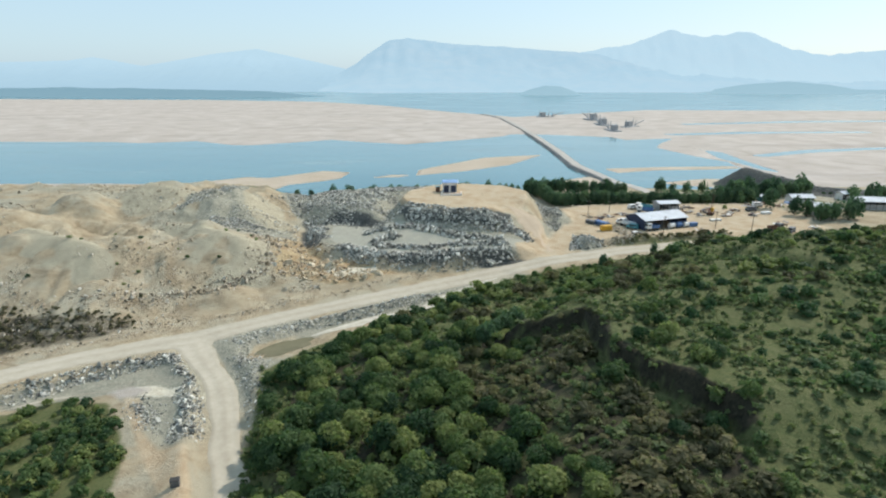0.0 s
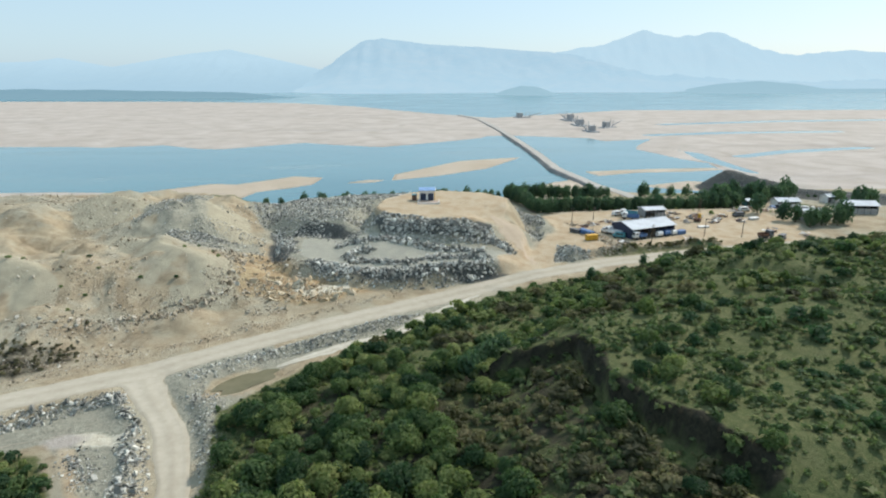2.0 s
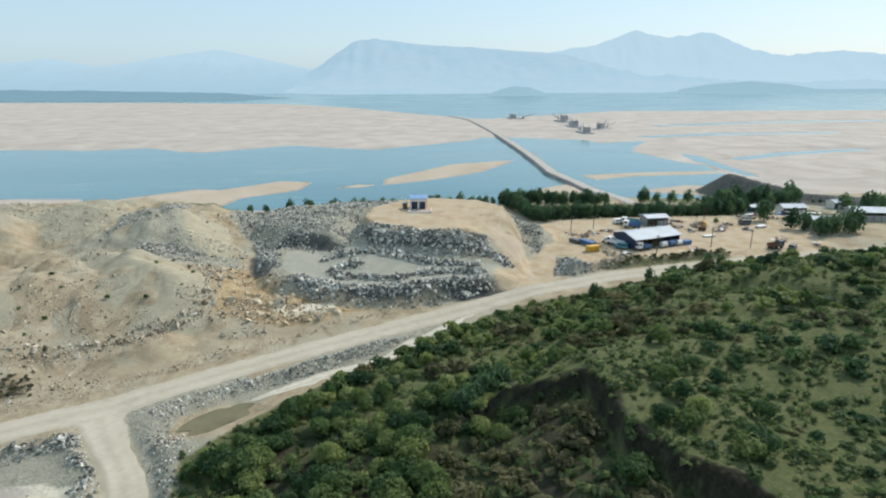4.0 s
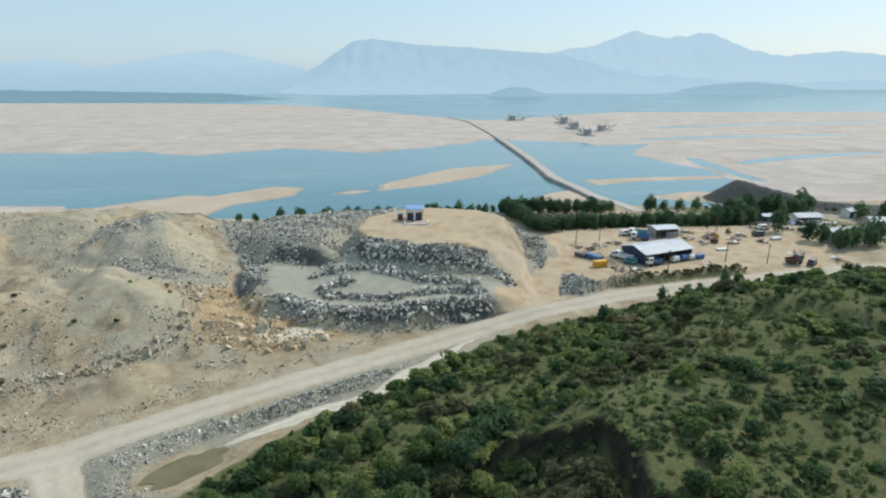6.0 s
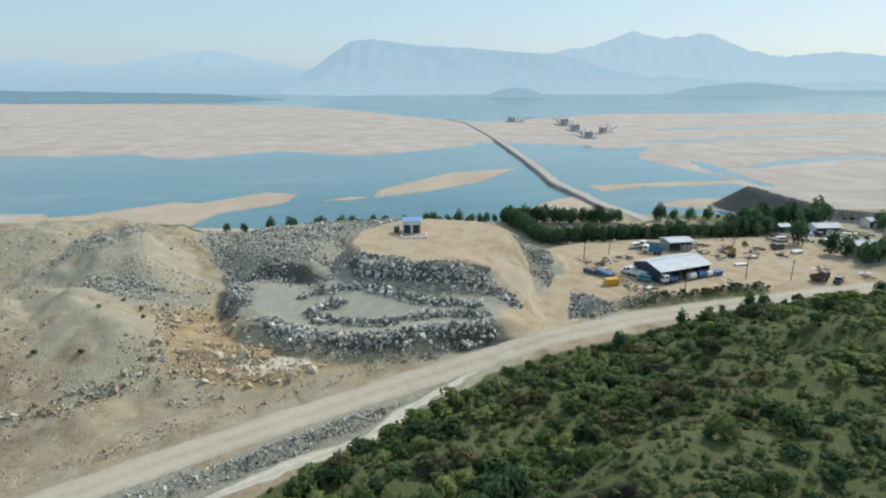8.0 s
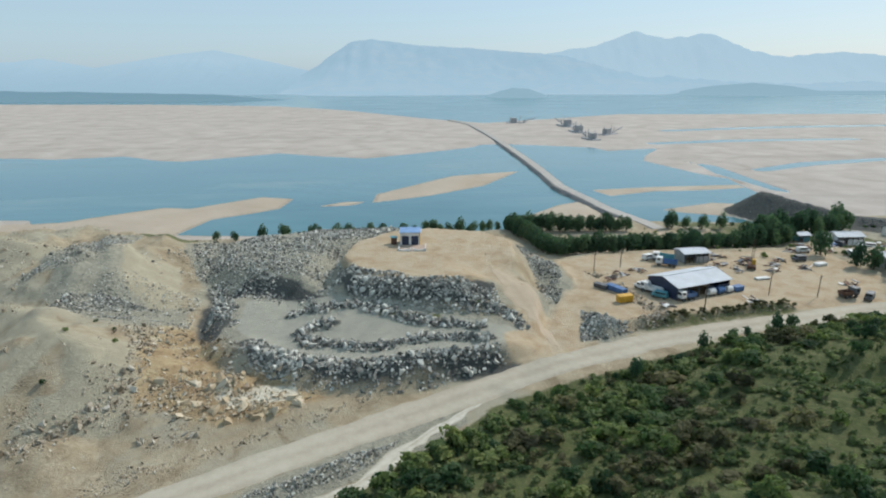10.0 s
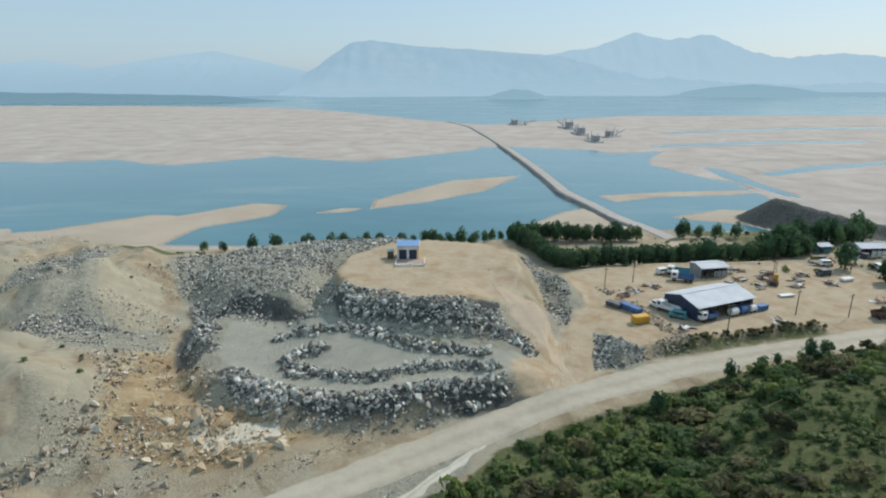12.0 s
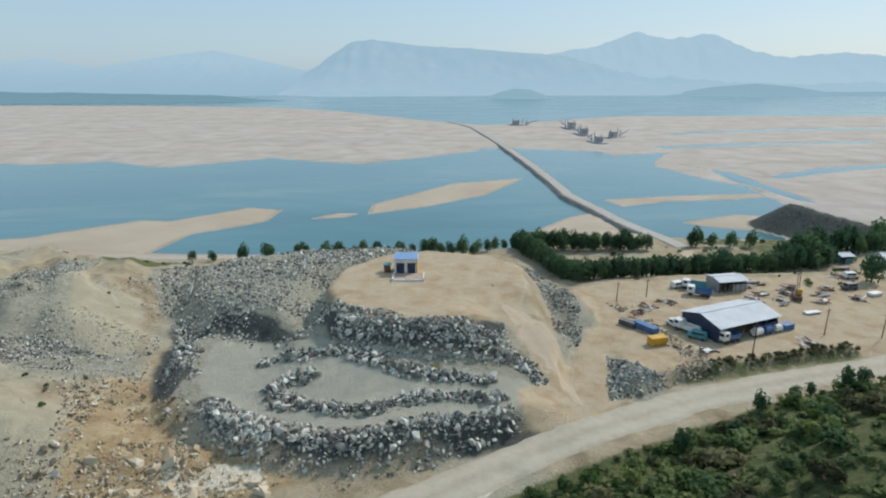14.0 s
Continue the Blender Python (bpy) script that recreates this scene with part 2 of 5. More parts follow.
M_MUD = mud_water()
M_GROUND, M_WATER = ground_material(), water_material()
M_ROAD = road_material("haul_road_dust", (0.51, 0.455, 0.36), (0.38, 0.33, 0.25))
M_TRACK = road_material("pale_track_dust", (0.66, 0.62, 0.53), (0.4, 0.35, 0.26))
M_RAMP = road_material("tan_ramp_dirt", (0.53, 0.42, 0.305), (0.45, 0.352, 0.25))
M_CAUSE = road_material("causeway_gravel", (0.5, 0.465, 0.41), (0.37, 0.34, 0.3))
M_BANKSTONE = stone_material("embankment_stone", (0.16, 0.155, 0.145), (0.3, 0.285, 0.26), (0.45, 0.43, 0.4))
M_STONE = stone_material("quarry_stone", (0.055, 0.054, 0.049), (0.29, 0.277, 0.238), (0.74, 0.71, 0.62))
M_BUFF = stone_material("buff_rock", (0.28, 0.2, 0.12), (0.45, 0.35, 0.22), (0.62, 0.53, 0.39))
M_BROWN = stone_material("brown_stone", (0.15, 0.115, 0.075), (0.33, 0.265, 0.185), (0.62, 0.56, 0.46))
M_LEAF = foliage_material("shrub_leaves", ((0.05, (0.02, 0.046, 0.021)), (0.35, (0.05, 0.09, 0.034)), (0.65, (0.112, 0.152, 0.05)), (0.98, (0.235, 0.245, 0.085))))
M_DRYLEAF = foliage_material("dry_shrub_leaves", ((0.05, (0.045, 0.046, 0.024)), (0.5, (0.11, 0.105, 0.05)), (0.95, (0.23, 0.195, 0.1))))
M_ROUND = foliage_material("round_bush_leaves", ((0.05, (0.032, 0.066, 0.032)), (0.5, (0.06, 0.108, 0.045)), (0.95, (0.11, 0.16, 0.06))))
M_SCRUB = foliage_material("low_green_scrub", ((0.05, (0.05, 0.075, 0.032)), (0.5, (0.105, 0.135, 0.055)), (0.95, (0.19, 0.2, 0.09))))
M_BRUSH = foliage_material("brown_brush", ((0.05, (0.06, 0.055, 0.034)), (0.5, (0.12, 0.108, 0.062)), (0.95, (0.2, 0.17, 0.1))))
M_TREE = foliage_material("tree_leaves", ((0.05, (0.036, 0.07, 0.042)), (0.5, (0.066, 0.11, 0.06)), (0.95, (0.11, 0.155, 0.08))))
M_BARK = worn("bark", (0.16, 0.12, 0.08), (0.07, 0.05, 0.035), 0.95, 0, 6)
M_WHITE = worn("white_paint", (0.82, 0.81, 0.78), (0.62, 0.59, 0.54), 0.7)
M_ROOF = worn("galvanised_roof", (0.66, 0.68, 0.7), (0.5, 0.51, 0.52), 0.8, 0.0, 0.5)
M_BLUEROOF = worn("blue_roof_sheet", (0.26, 0.42, 0.66), (0.2, 0.31, 0.5), 0.5, 0.1)
M_NAVY = worn("navy_sheet", (0.035, 0.05, 0.1), (0.02, 0.025, 0.05), 0.6)
M_BLUE = worn("blue_paint", (0.09, 0.2, 0.42), (0.05, 0.1, 0.2), 0.5)
M_TEAL = worn("teal_paint", (0.1, 0.34, 0.38), (0.06, 0.18, 0.2), 0.5)
M_YELLOW = worn("yellow_paint", (0.75, 0.42, 0.03), (0.45, 0.24, 0.03), 0.5)
M_GREY = worn("grey_concrete", (0.42, 0.41, 0.39), (0.28, 0.27, 0.25), 0.9)
M_RUST = worn("rusty_steel", (0.2, 0.1, 0.06), (0.09, 0.05, 0.035), 0.85, 0.2)
M_STEEL = worn("dull_steel", (0.18, 0.19, 0.2), (0.08, 0.08, 0.08), 0.6, 0.4)
M_TYRE = worn("tyre_rubber", (0.03, 0.03, 0.03), (0.05, 0.045, 0.04), 0.9)
M_GLASS = worn("dark_cab_glass", (0.02, 0.025, 0.03), (0.03, 0.03, 0.03), 0.1)
M_DARKHEAP = stone_material("dark_spoil", (0.075, 0.088, 0.092), (0.135, 0.148, 0.15), (0.24, 0.245, 0.245))
# pale blue emission is painted haze, not the hills' own colour
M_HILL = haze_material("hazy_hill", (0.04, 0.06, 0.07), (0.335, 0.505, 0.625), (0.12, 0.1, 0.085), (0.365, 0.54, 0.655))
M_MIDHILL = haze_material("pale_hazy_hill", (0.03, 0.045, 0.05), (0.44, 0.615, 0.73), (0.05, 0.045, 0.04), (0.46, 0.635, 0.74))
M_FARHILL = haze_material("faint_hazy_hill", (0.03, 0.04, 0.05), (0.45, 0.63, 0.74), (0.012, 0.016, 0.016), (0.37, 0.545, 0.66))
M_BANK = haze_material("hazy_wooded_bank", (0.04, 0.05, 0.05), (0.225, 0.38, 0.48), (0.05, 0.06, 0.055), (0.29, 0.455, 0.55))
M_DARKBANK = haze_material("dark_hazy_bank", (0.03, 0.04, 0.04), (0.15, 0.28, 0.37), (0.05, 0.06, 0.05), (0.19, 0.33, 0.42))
M_RIG = worn("weathered_grey_steel", (0.42, 0.42, 0.42), (0.3, 0.29, 0.28), 0.8)


# ---------------------------------------------------------------- numeric helpers
rng = np.random.default_rng(11)
LATTICE = rng.random((256, 256))


def step(t):
    t = np.clip(t, 0, 1)
    return t * t * (3 - 2 * t)


def value_noise(x, y, size, shift=0):
    u, v = x / size + shift * 17.3, y / size + shift * 9.1
    i, j = np.floor(u).astype(int), np.floor(v).astype(int)
    a, b = step(u - i), step(v - j)
    g = lambda p, q: LATTICE[p % 256, q % 256]
    return (g(i, j) * (1 - a) + g(i + 1, j) * a) * (1 - b) + (g(i, j + 1) * (1 - a) + g(i + 1, j + 1) * a) * b - 0.5


def fbm(x, y, size, shift=0):
    return value_noise(x, y, size, shift) + 0.5 * value_noise(x, y, size / 2.1, shift + 1) + 0.25 * value_noise(x, y, size / 4.3, shift + 2)


def along(pts, x, y, closed=False):
    """Distance to a line of points, the part of its length at the nearest place, and the number of crossings to the right."""
    p = np.array(pts, float)
    q = np.roll(p, -1, 0) if closed else p[1:]
    a = p if closed else p[:-1]
    lens = np.hypot(*(q - a)[:, :2].T)
    start = np.concatenate(([0], np.cumsum(lens)))
    best, where, cross = np.full(x.shape, 1e9), np.zeros(x.shape), np.zeros(x.shape, bool)
    for k in range(len(a)):
        dx, dy = q[k, :2] - a[k, :2]
        t = np.clip(((x - a[k, 0]) * dx + (y - a[k, 1]) * dy) / (lens[k] ** 2 + 1e-9), 0, 1)
        d = np.hypot(x - a[k, 0] - t * dx, y - a[k, 1] - t * dy)
        m = d < best
        best, where = np.where(m, d, best), np.where(m, start[k] + t * lens[k], where)
        if closed:
            hit = ((a[k, 1] > y) != (q[k, 1] > y)) & (x < a[k, 0] + (y - a[k, 1]) * dx / (dy if abs(dy) > 1e-9 else 1e-9))
            cross ^= hit
    return best, where, cross, start


def inside(pts, x, y):
    """Signed distance to an outline, positive inside."""
    d, _, c, _ = along(pts, x, y, True)
    return np.where(c, d, -d)


def profile(pts, x, y):
    """Distance to a road's middle and its height there."""
    d, s, _, start = along(pts, x, y)
    return d, np.interp(s, start, [p[2] for p in pts])


# ---------------------------------------------------------------- the plan
ROAD = [(-260, 20, 0), (-150, 75, 1), (-95, 104, 1.6), (-77, 116, 2), (-57, 125, 2.4), (-39, 136.5, 3), (-21, 147, 3.4), (3, 160, 4), (16, 167, 4.6),
        (36, 175.7, 5.8), (58, 184, 6.2), (78, 189, 6.6), (98, 192.5, 6.9), (123, 198, 7), (150, 203, 6.6), (230, 220, 5.5)]
SPUR = [(-57, 124, 2.4), (-51, 115, 2), (-44, 106, 1.5), (-39.5, 96, 1), (-36.5, 87, 0.6), (-32, 77, 0.2), (-26, 62, 0), (-21, 46, 0)]
TRACK = [(17, 163.5, 4.3), (10, 158.5, 3.8), (3, 152, 3.4), (-2, 145, 3.2), (-11, 138, 2.9), (-24, 131, 2.4), (-32, 126.5, 2)]
RAMP = [(36, 176, 5.8), (34, 186, 7), (31.5, 195, 9.3), (28.5, 205, 12.5), (23, 214, 15), (14, 222, 16)]
YARDWAY = [(36, 180, 6), (41, 199, 6.8), (47, 210, 7.3), (60, 222, 7.5), (72, 226, 7.5)]
RIVERWAY = [(49, 262, 4.6), (70, 268, 4.6), (95, 276, 4.6), (103, 286, 4.8)]
PLATFORM = [(-11.5, 209), (-15, 221), (-13, 236), (-3.5, 247), (9, 251), (25, 246), (33, 234), (32, 220), (27, 208), (14, 201), (0, 203.5)]
WEST = [(-330, 140), (-110, 158), (-88, 163), (-70, 171), (-63, 180), (-65, 192), (-76, 206), (-70, 226), (-66, 245), (-75, 258), (-110, 275), (-330, 285)]
HILL = [(-20, -200), (-27, 40), (-31.5, 75), (-34.5, 97), (-37, 109), (-30.5, 117), (-25, 125), (-18.5, 131.5), (-4, 144), (11, 153.5), (17, 161), (28, 166), (38, 169.5),
        (53, 175.5), (74.5, 182.5), (94, 186.5), (125, 191.5), (160, 197), (240, 205), (420, 190), (420, -200)]
HILLTOP = [(0, -200), (5, 40), (5, 90), (17, 124), (42, 150), (57, 167), (66, 176), (95, 179), (160, 187), (420, 180), (420, -200)]
SCARP = [(8, 110.5), (15, 112), (22, 110.5), (28, 110), (28, 97.5), (30.2, 90), (32.5, 85.5), (35, 82.2), (38.8, 77.2), (42, 71.5), (45, 62), (48, 40)]
SCARPTOP = SCARP + [(420, 40), (420, 128), (70, 128), (40, 124), (26, 119)]
NEAR_SHORE = [(-700, -800), (-700, 330), (-330, 335), (-200, 340), (-170, 338), (-160, 322), (-120, 312), (-80, 306), (-40, 303), (0, 300), (40, 303), (54, 330), (77, 358), (97, 371),
         (103, 345), (108, 318), (150, 312), (182, 328), (196, 372), (206, 434), (196, 456), (184, 520), (196, 548), (228, 600), (176, 584), (170, 612), (96, 642),
         (70, 640)]
FAR_SHORE = [(61, 619), (10, 576), (-33, 545), (-69, 560), (-108, 582), (-171, 534), (-189, 538), (-231, 568), (-277, 551), (-306, 559), (-1300, 575), (-2200, 640), (-2200, 1700),
         (-924, 1537), (-605, 1522), (-293, 1430), (-131, 1268), (17, 1027), (107, 912), (362, 1100), (812, 1086), (2000, 1060), (2600, -800)]
LAND = NEAR_SHORE + FAR_SHORE
SPIT = [(-175, 328), (-152, 334), (-146, 341), (-120, 363), (-106, 360), (-78, 388), (-59.5, 382), (-62, 358), (-72, 348), (-88, 336), (-95, 303), (-172, 300)]
ISLAND = [(-17, 370), (-16, 393), (30, 454), (79, 473), (46, 416), (13, 387)]
ISLET = [(-45, 361), (-31, 373), (-20, 372), (-27, 364)]
RSAND = [(126, 345), (159, 360), (186, 352), (186, 330), (160, 325), (132, 339)]
SANDBAR = [(112, 381), (140, 393), (176, 396), (200, 402), (200, 411), (154, 408), (107, 399)]
POOLS = [[(207, 531), (217, 502), (208, 454), (211, 392), (218, 383), (222, 443), (226, 488)], [(240, 470), (300, 505), (390, 528), (392, 516), (300, 488), (246, 460)],
         [(230, 645), (330, 672), (470, 680), (472, 664), (330, 652), (240, 632)], [(300, 785), (480, 838), (720, 862), (722, 842), (480, 812), (306, 768)]]
FARBANK = [(-5000, 2350), (5000, 2350), (5000, 6000), (-5000, 6000)]
BERMS = [([(-32.5, 184.5), (-28, 179), (-22, 175), (-16, 172), (-9.5, 170.3), (-3, 170), (1.5, 171), (5.5, 172.8), (10.5, 172.8), (16.5, 173.2), (24, 174)], 3.0, 1.0),
         ([(-14.5, 191.5), (-19.5, 191.5), (-22.3, 187.8), (-18.5, 184), (-13, 181.6), (-7, 179.8), (-1, 180.5), (3, 182.3), (9, 182.8), (14, 181.6), (20, 180.3)], 1.6, 0.7),
         ([(-27, 199.5), (-22, 200.5), (-17, 198.5), (-10.8, 199), (-5, 196.2), (-0.4, 193.2), (5, 190.8), (11.5, 188.7), (19, 186.8)], 1.4, 0.6),
         ([(-12.5, 204.5), (-5, 201), (1, 199), (7.5, 198), (15, 197), (22, 195.3), (27, 191.5), (29, 187.5)], 2.4, 0.9),
         ([(-31, 130), (-20, 138.2), (-9, 145), (3, 152.5), (9, 157.5)], 2.1, 1.1)]
VERGE = [(-52.5, 124), (-46, 129.2), (-40, 132.5), (-33, 136), (-31, 131), (-36, 126.5), (-42, 121.5), (-42, 115), (-41, 109.8), (-37, 104.6), (-36.5, 98.9), (-37.8, 96.4), (-40, 101), (-42.5, 108), (-47, 116)]
PIT = [(-46, 212), (-42, 196), (-36, 190), (-28, 196), (-24, 204), (-32, 212), (-40, 217)]
RIVERHEAP = [(169, 333, 11), (176, 316, 9.5), (184, 300, 7.5), (200, 287, 6), (225, 278, 5.5)]
TIPS = [([(-96, 205, 10.5), (-77, 186, 13.6), (-68, 177, 14.8), (-61, 174, 13.2)], 0.43), ([(-86, 244, 16.2), (-81, 228, 18.6), (-76, 216, 15.5)], 0.5),
        ([(-128, 178, 15.5), (-108, 168, 14.6), (-98, 165, 13)], 0.5), ([(-118, 240, 18.5), (-104, 232, 17.5)], 0.36)]
WESTGREY = [[(-98, 211), (-84, 217), (-80, 227), (-83, 254), (-92, 252), (-99, 230)], [(-81, 205), (-75, 208), (-66, 206.5), (-59, 206), (-56, 200), (-64, 197.5), (-71, 194.5), (-83, 199)]]
BTAN = [(-82, 252), (-79, 228), (-73, 214), (-62, 207), (-54, 213), (-53, 222), (-57, 230), (-64, 243)]
CHALKS = [[(-61.5, 106.6), (-50, 104.6), (-49.5, 100.8), (-58.6, 102.3)], [(-27, 171), (-20, 168.5), (-17.5, 164), (-31, 163), (-35, 166)]]
FORKGREY = [(-58, 102), (-50, 102), (-41.5, 85), (-45, 84), (-51, 90.5)]
FORKTAN = [(-63, 103.5), (-57, 102), (-51, 90.5), (-45.8, 85), (-41, 85), (-34, 70), (-33, 58), (-38, 58), (-40, 70), (-51, 85)]
LANES = [(-40, 212), (-37.5, 193), (-30, 184), (-10, 175), (15, 176), (27, 180), (27, 187), (18, 190), (0, 198), (-15, 204), (-32, 212)]


def lay(x, y):
    """Height of the ground, the kinds of soil and masks of painted shade at places x, y."""
    rough, mid = fbm(x, y, 26, 3), fbm(x, y, 7, 5)
    wob = 3.0 * fbm(x, y, 14, 9)
    near = step((330 - y) / 30) * step((700 - np.abs(x)) / 100)
    base = np.clip(4.4 + 0.034 * x, -0.6, 7.3) + near * (0.6 * rough + 0.15 * mid)
    # lower ground south of the road on the west side
    d_road, z_road = profile(ROAD, x, y)
    hill = inside(HILL, x, y)
    # spoil heaps west of the pit
    west = inside(WEST, x, y) + wob
    z = base + 9.3 * np.clip((west + 27) / 31, 0, 1) ** 1.1 + 2.6 * step((y - 196) / 20) * step((west + 6) / 14)
    for cx, cy, r, h in ((-66, 176, 10, 2.4), (-85, 223, 14, 3.6), (-108, 244, 18, 2.8), (-92, 196, 11, -2.4), (-120, 205, 22, -3.0), (-40, 168, 12, 2.2), (-22, 165, 8, 1.6),
                         (-60, 262, 16, 2.5), (-100, 168, 9, 2.0), (-132, 176, 14, 2.5), (-140, 235, 20, 3)):
        z = z + h * np.exp(-((x - cx) ** 2 + (y - cy) ** 2) / r ** 2)
    cones = np.full(x.shape, -1e9)
    for cx, cy, top_z, slope in ((-66, 175, 14.6, 0.55), (-80, 168, 12.0, 0.5), (-94, 171, 15.0, 0.55), (-112, 165, 13.5, 0.52), (-128, 172, 16, 0.5), (-78, 190, 14.5, 0.5), (-100, 190, 13, 0.45),
                                 (-86, 222, 19.5, 0.5), (-112, 243, 19.5, 0.42), (-136, 222, 18.5, 0.45), (-46, 163, 6.6, 0.4), (-31, 170, 7.2, 0.45), (-58, 152, 6.0, 0.35), (-92, 150, 8.5, 0.4), (-150, 195, 18, 0.4)):
        r = np.hypot(x - cx, (y - cy) * 1.1) * (1 + 0.35 * fbm(x, y, 9, cx % 7))
        cones = np.maximum(cones, top_z - slope * np.sqrt(r * r + 4))
    z = z + np.where(west > -34, np.maximum(cones - z, 0), 0) * near
    # tipped heaps with straight flanks
    tipped = np.zeros(x.shape)
    for crest, slope in TIPS:
        d, zc = profile(crest, x, y)
        flank = zc - slope * np.sqrt(d * d + 1.5) * (1 + 0.16 * fbm(x, y, 16, 77)) + 0.25 * mid
        over = flank - z
        z = np.maximum(z, flank)
        tipped = np.maximum(tipped, step((over + 0.6) / 1.2))
    # rain rills run straight down the spoil face, gullies cut the plateau
    run_w = along(WEST, x, y, True)[1]
    face_w = step((west + 30) / 8) * step((6 - west) / 8)
    rill = np.abs(value_noise(run_w, west * 0.12, 3.4, 71)) * 2.2 + np.abs(value_noise(run_w, west * 0.15, 1.7, 73)) * 1.0
    gully = np.abs(fbm(x + 0.4 * y, y, 12, 71)) * 2.8 + np.abs(fbm(x, y * 0.6, 4.5, 75)) * 1.6
    z = z + ((rill - 0.75) * face_w + (gully - 1.0) * step((west + 2) / 10)) * (1 - 0.85 * tipped) * near
    # benches of the quarry floor and the rubble slope behind them
    rub = inside([(-58, 226), (-68, 255), (-57, 276), (-28, 288), (0, 284), (20, 270), (0, 252), (-14, 240), (-17, 222), (-14, 207), (-28, 206), (-44, 216)], x, y)
    z = np.maximum(z, base + 8.5 * step((rub + 5) / 18) * (1 - 0.35 * step((y - 250) / 35)))
    bench = inside([(-44, 186), (-20, 168), (26, 170), (32, 184), (30, 210), (-10, 214), (-34, 218), (-48, 214)], x, y)
    z = np.maximum(z, base + 3.6 * step((bench + 4) / 8) + 3.0 * step((y - 184) / 22) * step((bench + 2) / 6) * step((x + 30) / 14))
    pit = inside(PIT, x, y)
    z = np.where(pit > -5, z - (z - 6.9) * step((pit + 4) / 5), z)
    # house platform
    plat = inside(PLATFORM, x, y) + 0.5 * wob
    z = np.where(plat > -9, z + np.maximum(16.0 - z, 0) * step((plat + 8) / 9), z)
    z = np.where(plat > 0, 16.0 + 0.1 * mid, z)
    # rock slope east of the ramp, yard and river terrace
    yard = inside([(46, 190), (47, 215), (46, 240), (60, 248), (140, 250), (140, 200), (100, 196), (70, 190)], x, y)
    z = np.where(yard > -6, z + (7.5 - z) * step((yard + 6) / 8), z)
    terr = step((y - 250) / 10) * step((x - 38) / 8) * step((330 - y) / 30)
    z = z + (4.5 - z) * terr
    # wooded hill with its scarp
    top = inside(HILLTOP, x, y)
    hz = z_road * 0.35 + base * 0.65 - 0.4 + 1.6 * step(hill / 20) + 6.3 * step((top + 4) / 24) + 0.035 * np.clip(x - 50, 0, 120)
    d_scarp = inside(SCARPTOP, x, y) + 1.6 * fbm(x, y, 8, 13) + 1.1 * fbm(x, y, 3, 15)
    hz = hz + 4.3 * step((d_scarp + 1.3) / 1.6) * step((130 - y) / 14) * step((y - 62) / 14) * (1 - 0.55 * step((d_scarp - 6) / 26)) 
    # second, smaller scarp on the hill
    d2 = along([(74, 150), (84, 149), (90, 143), (92, 136)], x, y)[0]
    hz = hz - 2.6 * np.exp(-(d2 / 3.5) ** 2)
    hz = hz + 0.9 * rough + 0.5 * mid
    z = np.where(hill > -3, z + (hz - z) * step((hill + 3) / 6), z)
    # lower ground south-west of the fork
    low = inside([(-300, -50), (-160, 62), (-98, 95), (-62, 118), (-52, 108), (-45, 92), (-38, 60), (-32, -50)], x, y)
    z = np.where(low > -3, z - 1.7 * step((low + 3) / 6) - (z - base) * step((low + 3) / 6), z)
    for pts, w, h in BERMS:
        d = along(pts, x, y)[0]
        z = z + h * np.exp(-(d / w) ** 2) * (1 + 0.5 * mid)
    # stone slope east of the ramp
    es = along([(36, 245), (43, 232), (43, 215), (38, 201)], x, y)[0]
    z = z + 2.6 * np.exp(-(es / 4.5) ** 2)
    jr = along([(43, 194), (47, 189), (49, 184)], x, y)[0]
    z = z + 1.6 * np.exp(-(jr / 4) ** 2)
    vg = along([(58, 190), (70, 192.5), (84, 195.5), (97, 198)], x, y)[0]
    z = z + 1.9 * np.exp(-(vg / 2.8) ** 2) * (1 + mid)
    # dark heap by the river
    hp = profile(RIVERHEAP, x, y)
    # roads cut their beds
    for pts, w in ((ROAD, 4.6), (SPUR, 3.2), (TRACK, 2.2), (RAMP, 3.2), (YARDWAY, 4.0), (RIVERWAY, 3)):
        d, zz = profile(pts, x, y)
        z = z + (zz - z) * (1 - step((d - w) / (3.5 if pts is not RAMP else 9)))
    # hollow that holds the puddle
    u, w = (x + 34.8) * 0.77 + (y - 121.6) * 0.64, -(x + 34.8) * 0.64 + (y - 121.6) * 0.77
    pond = np.hypot(u / 8.8, w / 4.0)
    z = z + (1.55 + 0.5 * np.clip(pond, 0, 1.5) ** 2 - z) * (1 - step((pond - 1) / 0.6))
    # river bed, sandbars and the far banks
    wob2 = 9 * fbm(x, y, 60, 21) * step((y - 320) / 200)
    land = np.maximum.reduce([inside(LAND, x, y), inside(SPIT, x, y), inside(ISLAND, x, y), inside(ISLET, x, y), inside(SANDBAR, x, y), inside(RSAND, x, y)])
    for pool in POOLS:
        land = np.minimum(land, -inside(pool, x, y))
    land = np.maximum(land, inside(FARBANK, x, y)) + wob2 * np.clip(np.abs(land) / 25, 0.15, 1)
    flat = np.clip(land * 0.05, -3, 0.7 + 0.5 * (value_noise(x, y, 90, 4) + 0.5)) + 0.2 * step(land / 20) * fbm(x, y, 40, 8)
    bank = step((land - 2) / 14) * near
    z = flat + (z - flat) * bank
    flatness = 1 - bank
    z = np.maximum(z, (hp[1] + 0.8 * mid) * np.clip(1.12 - hp[0] / 15, 0, 1) - 0.3)
    # kinds of soil; dark and brow also hold painted shade
    green = step((hill + 1.5) / 4)
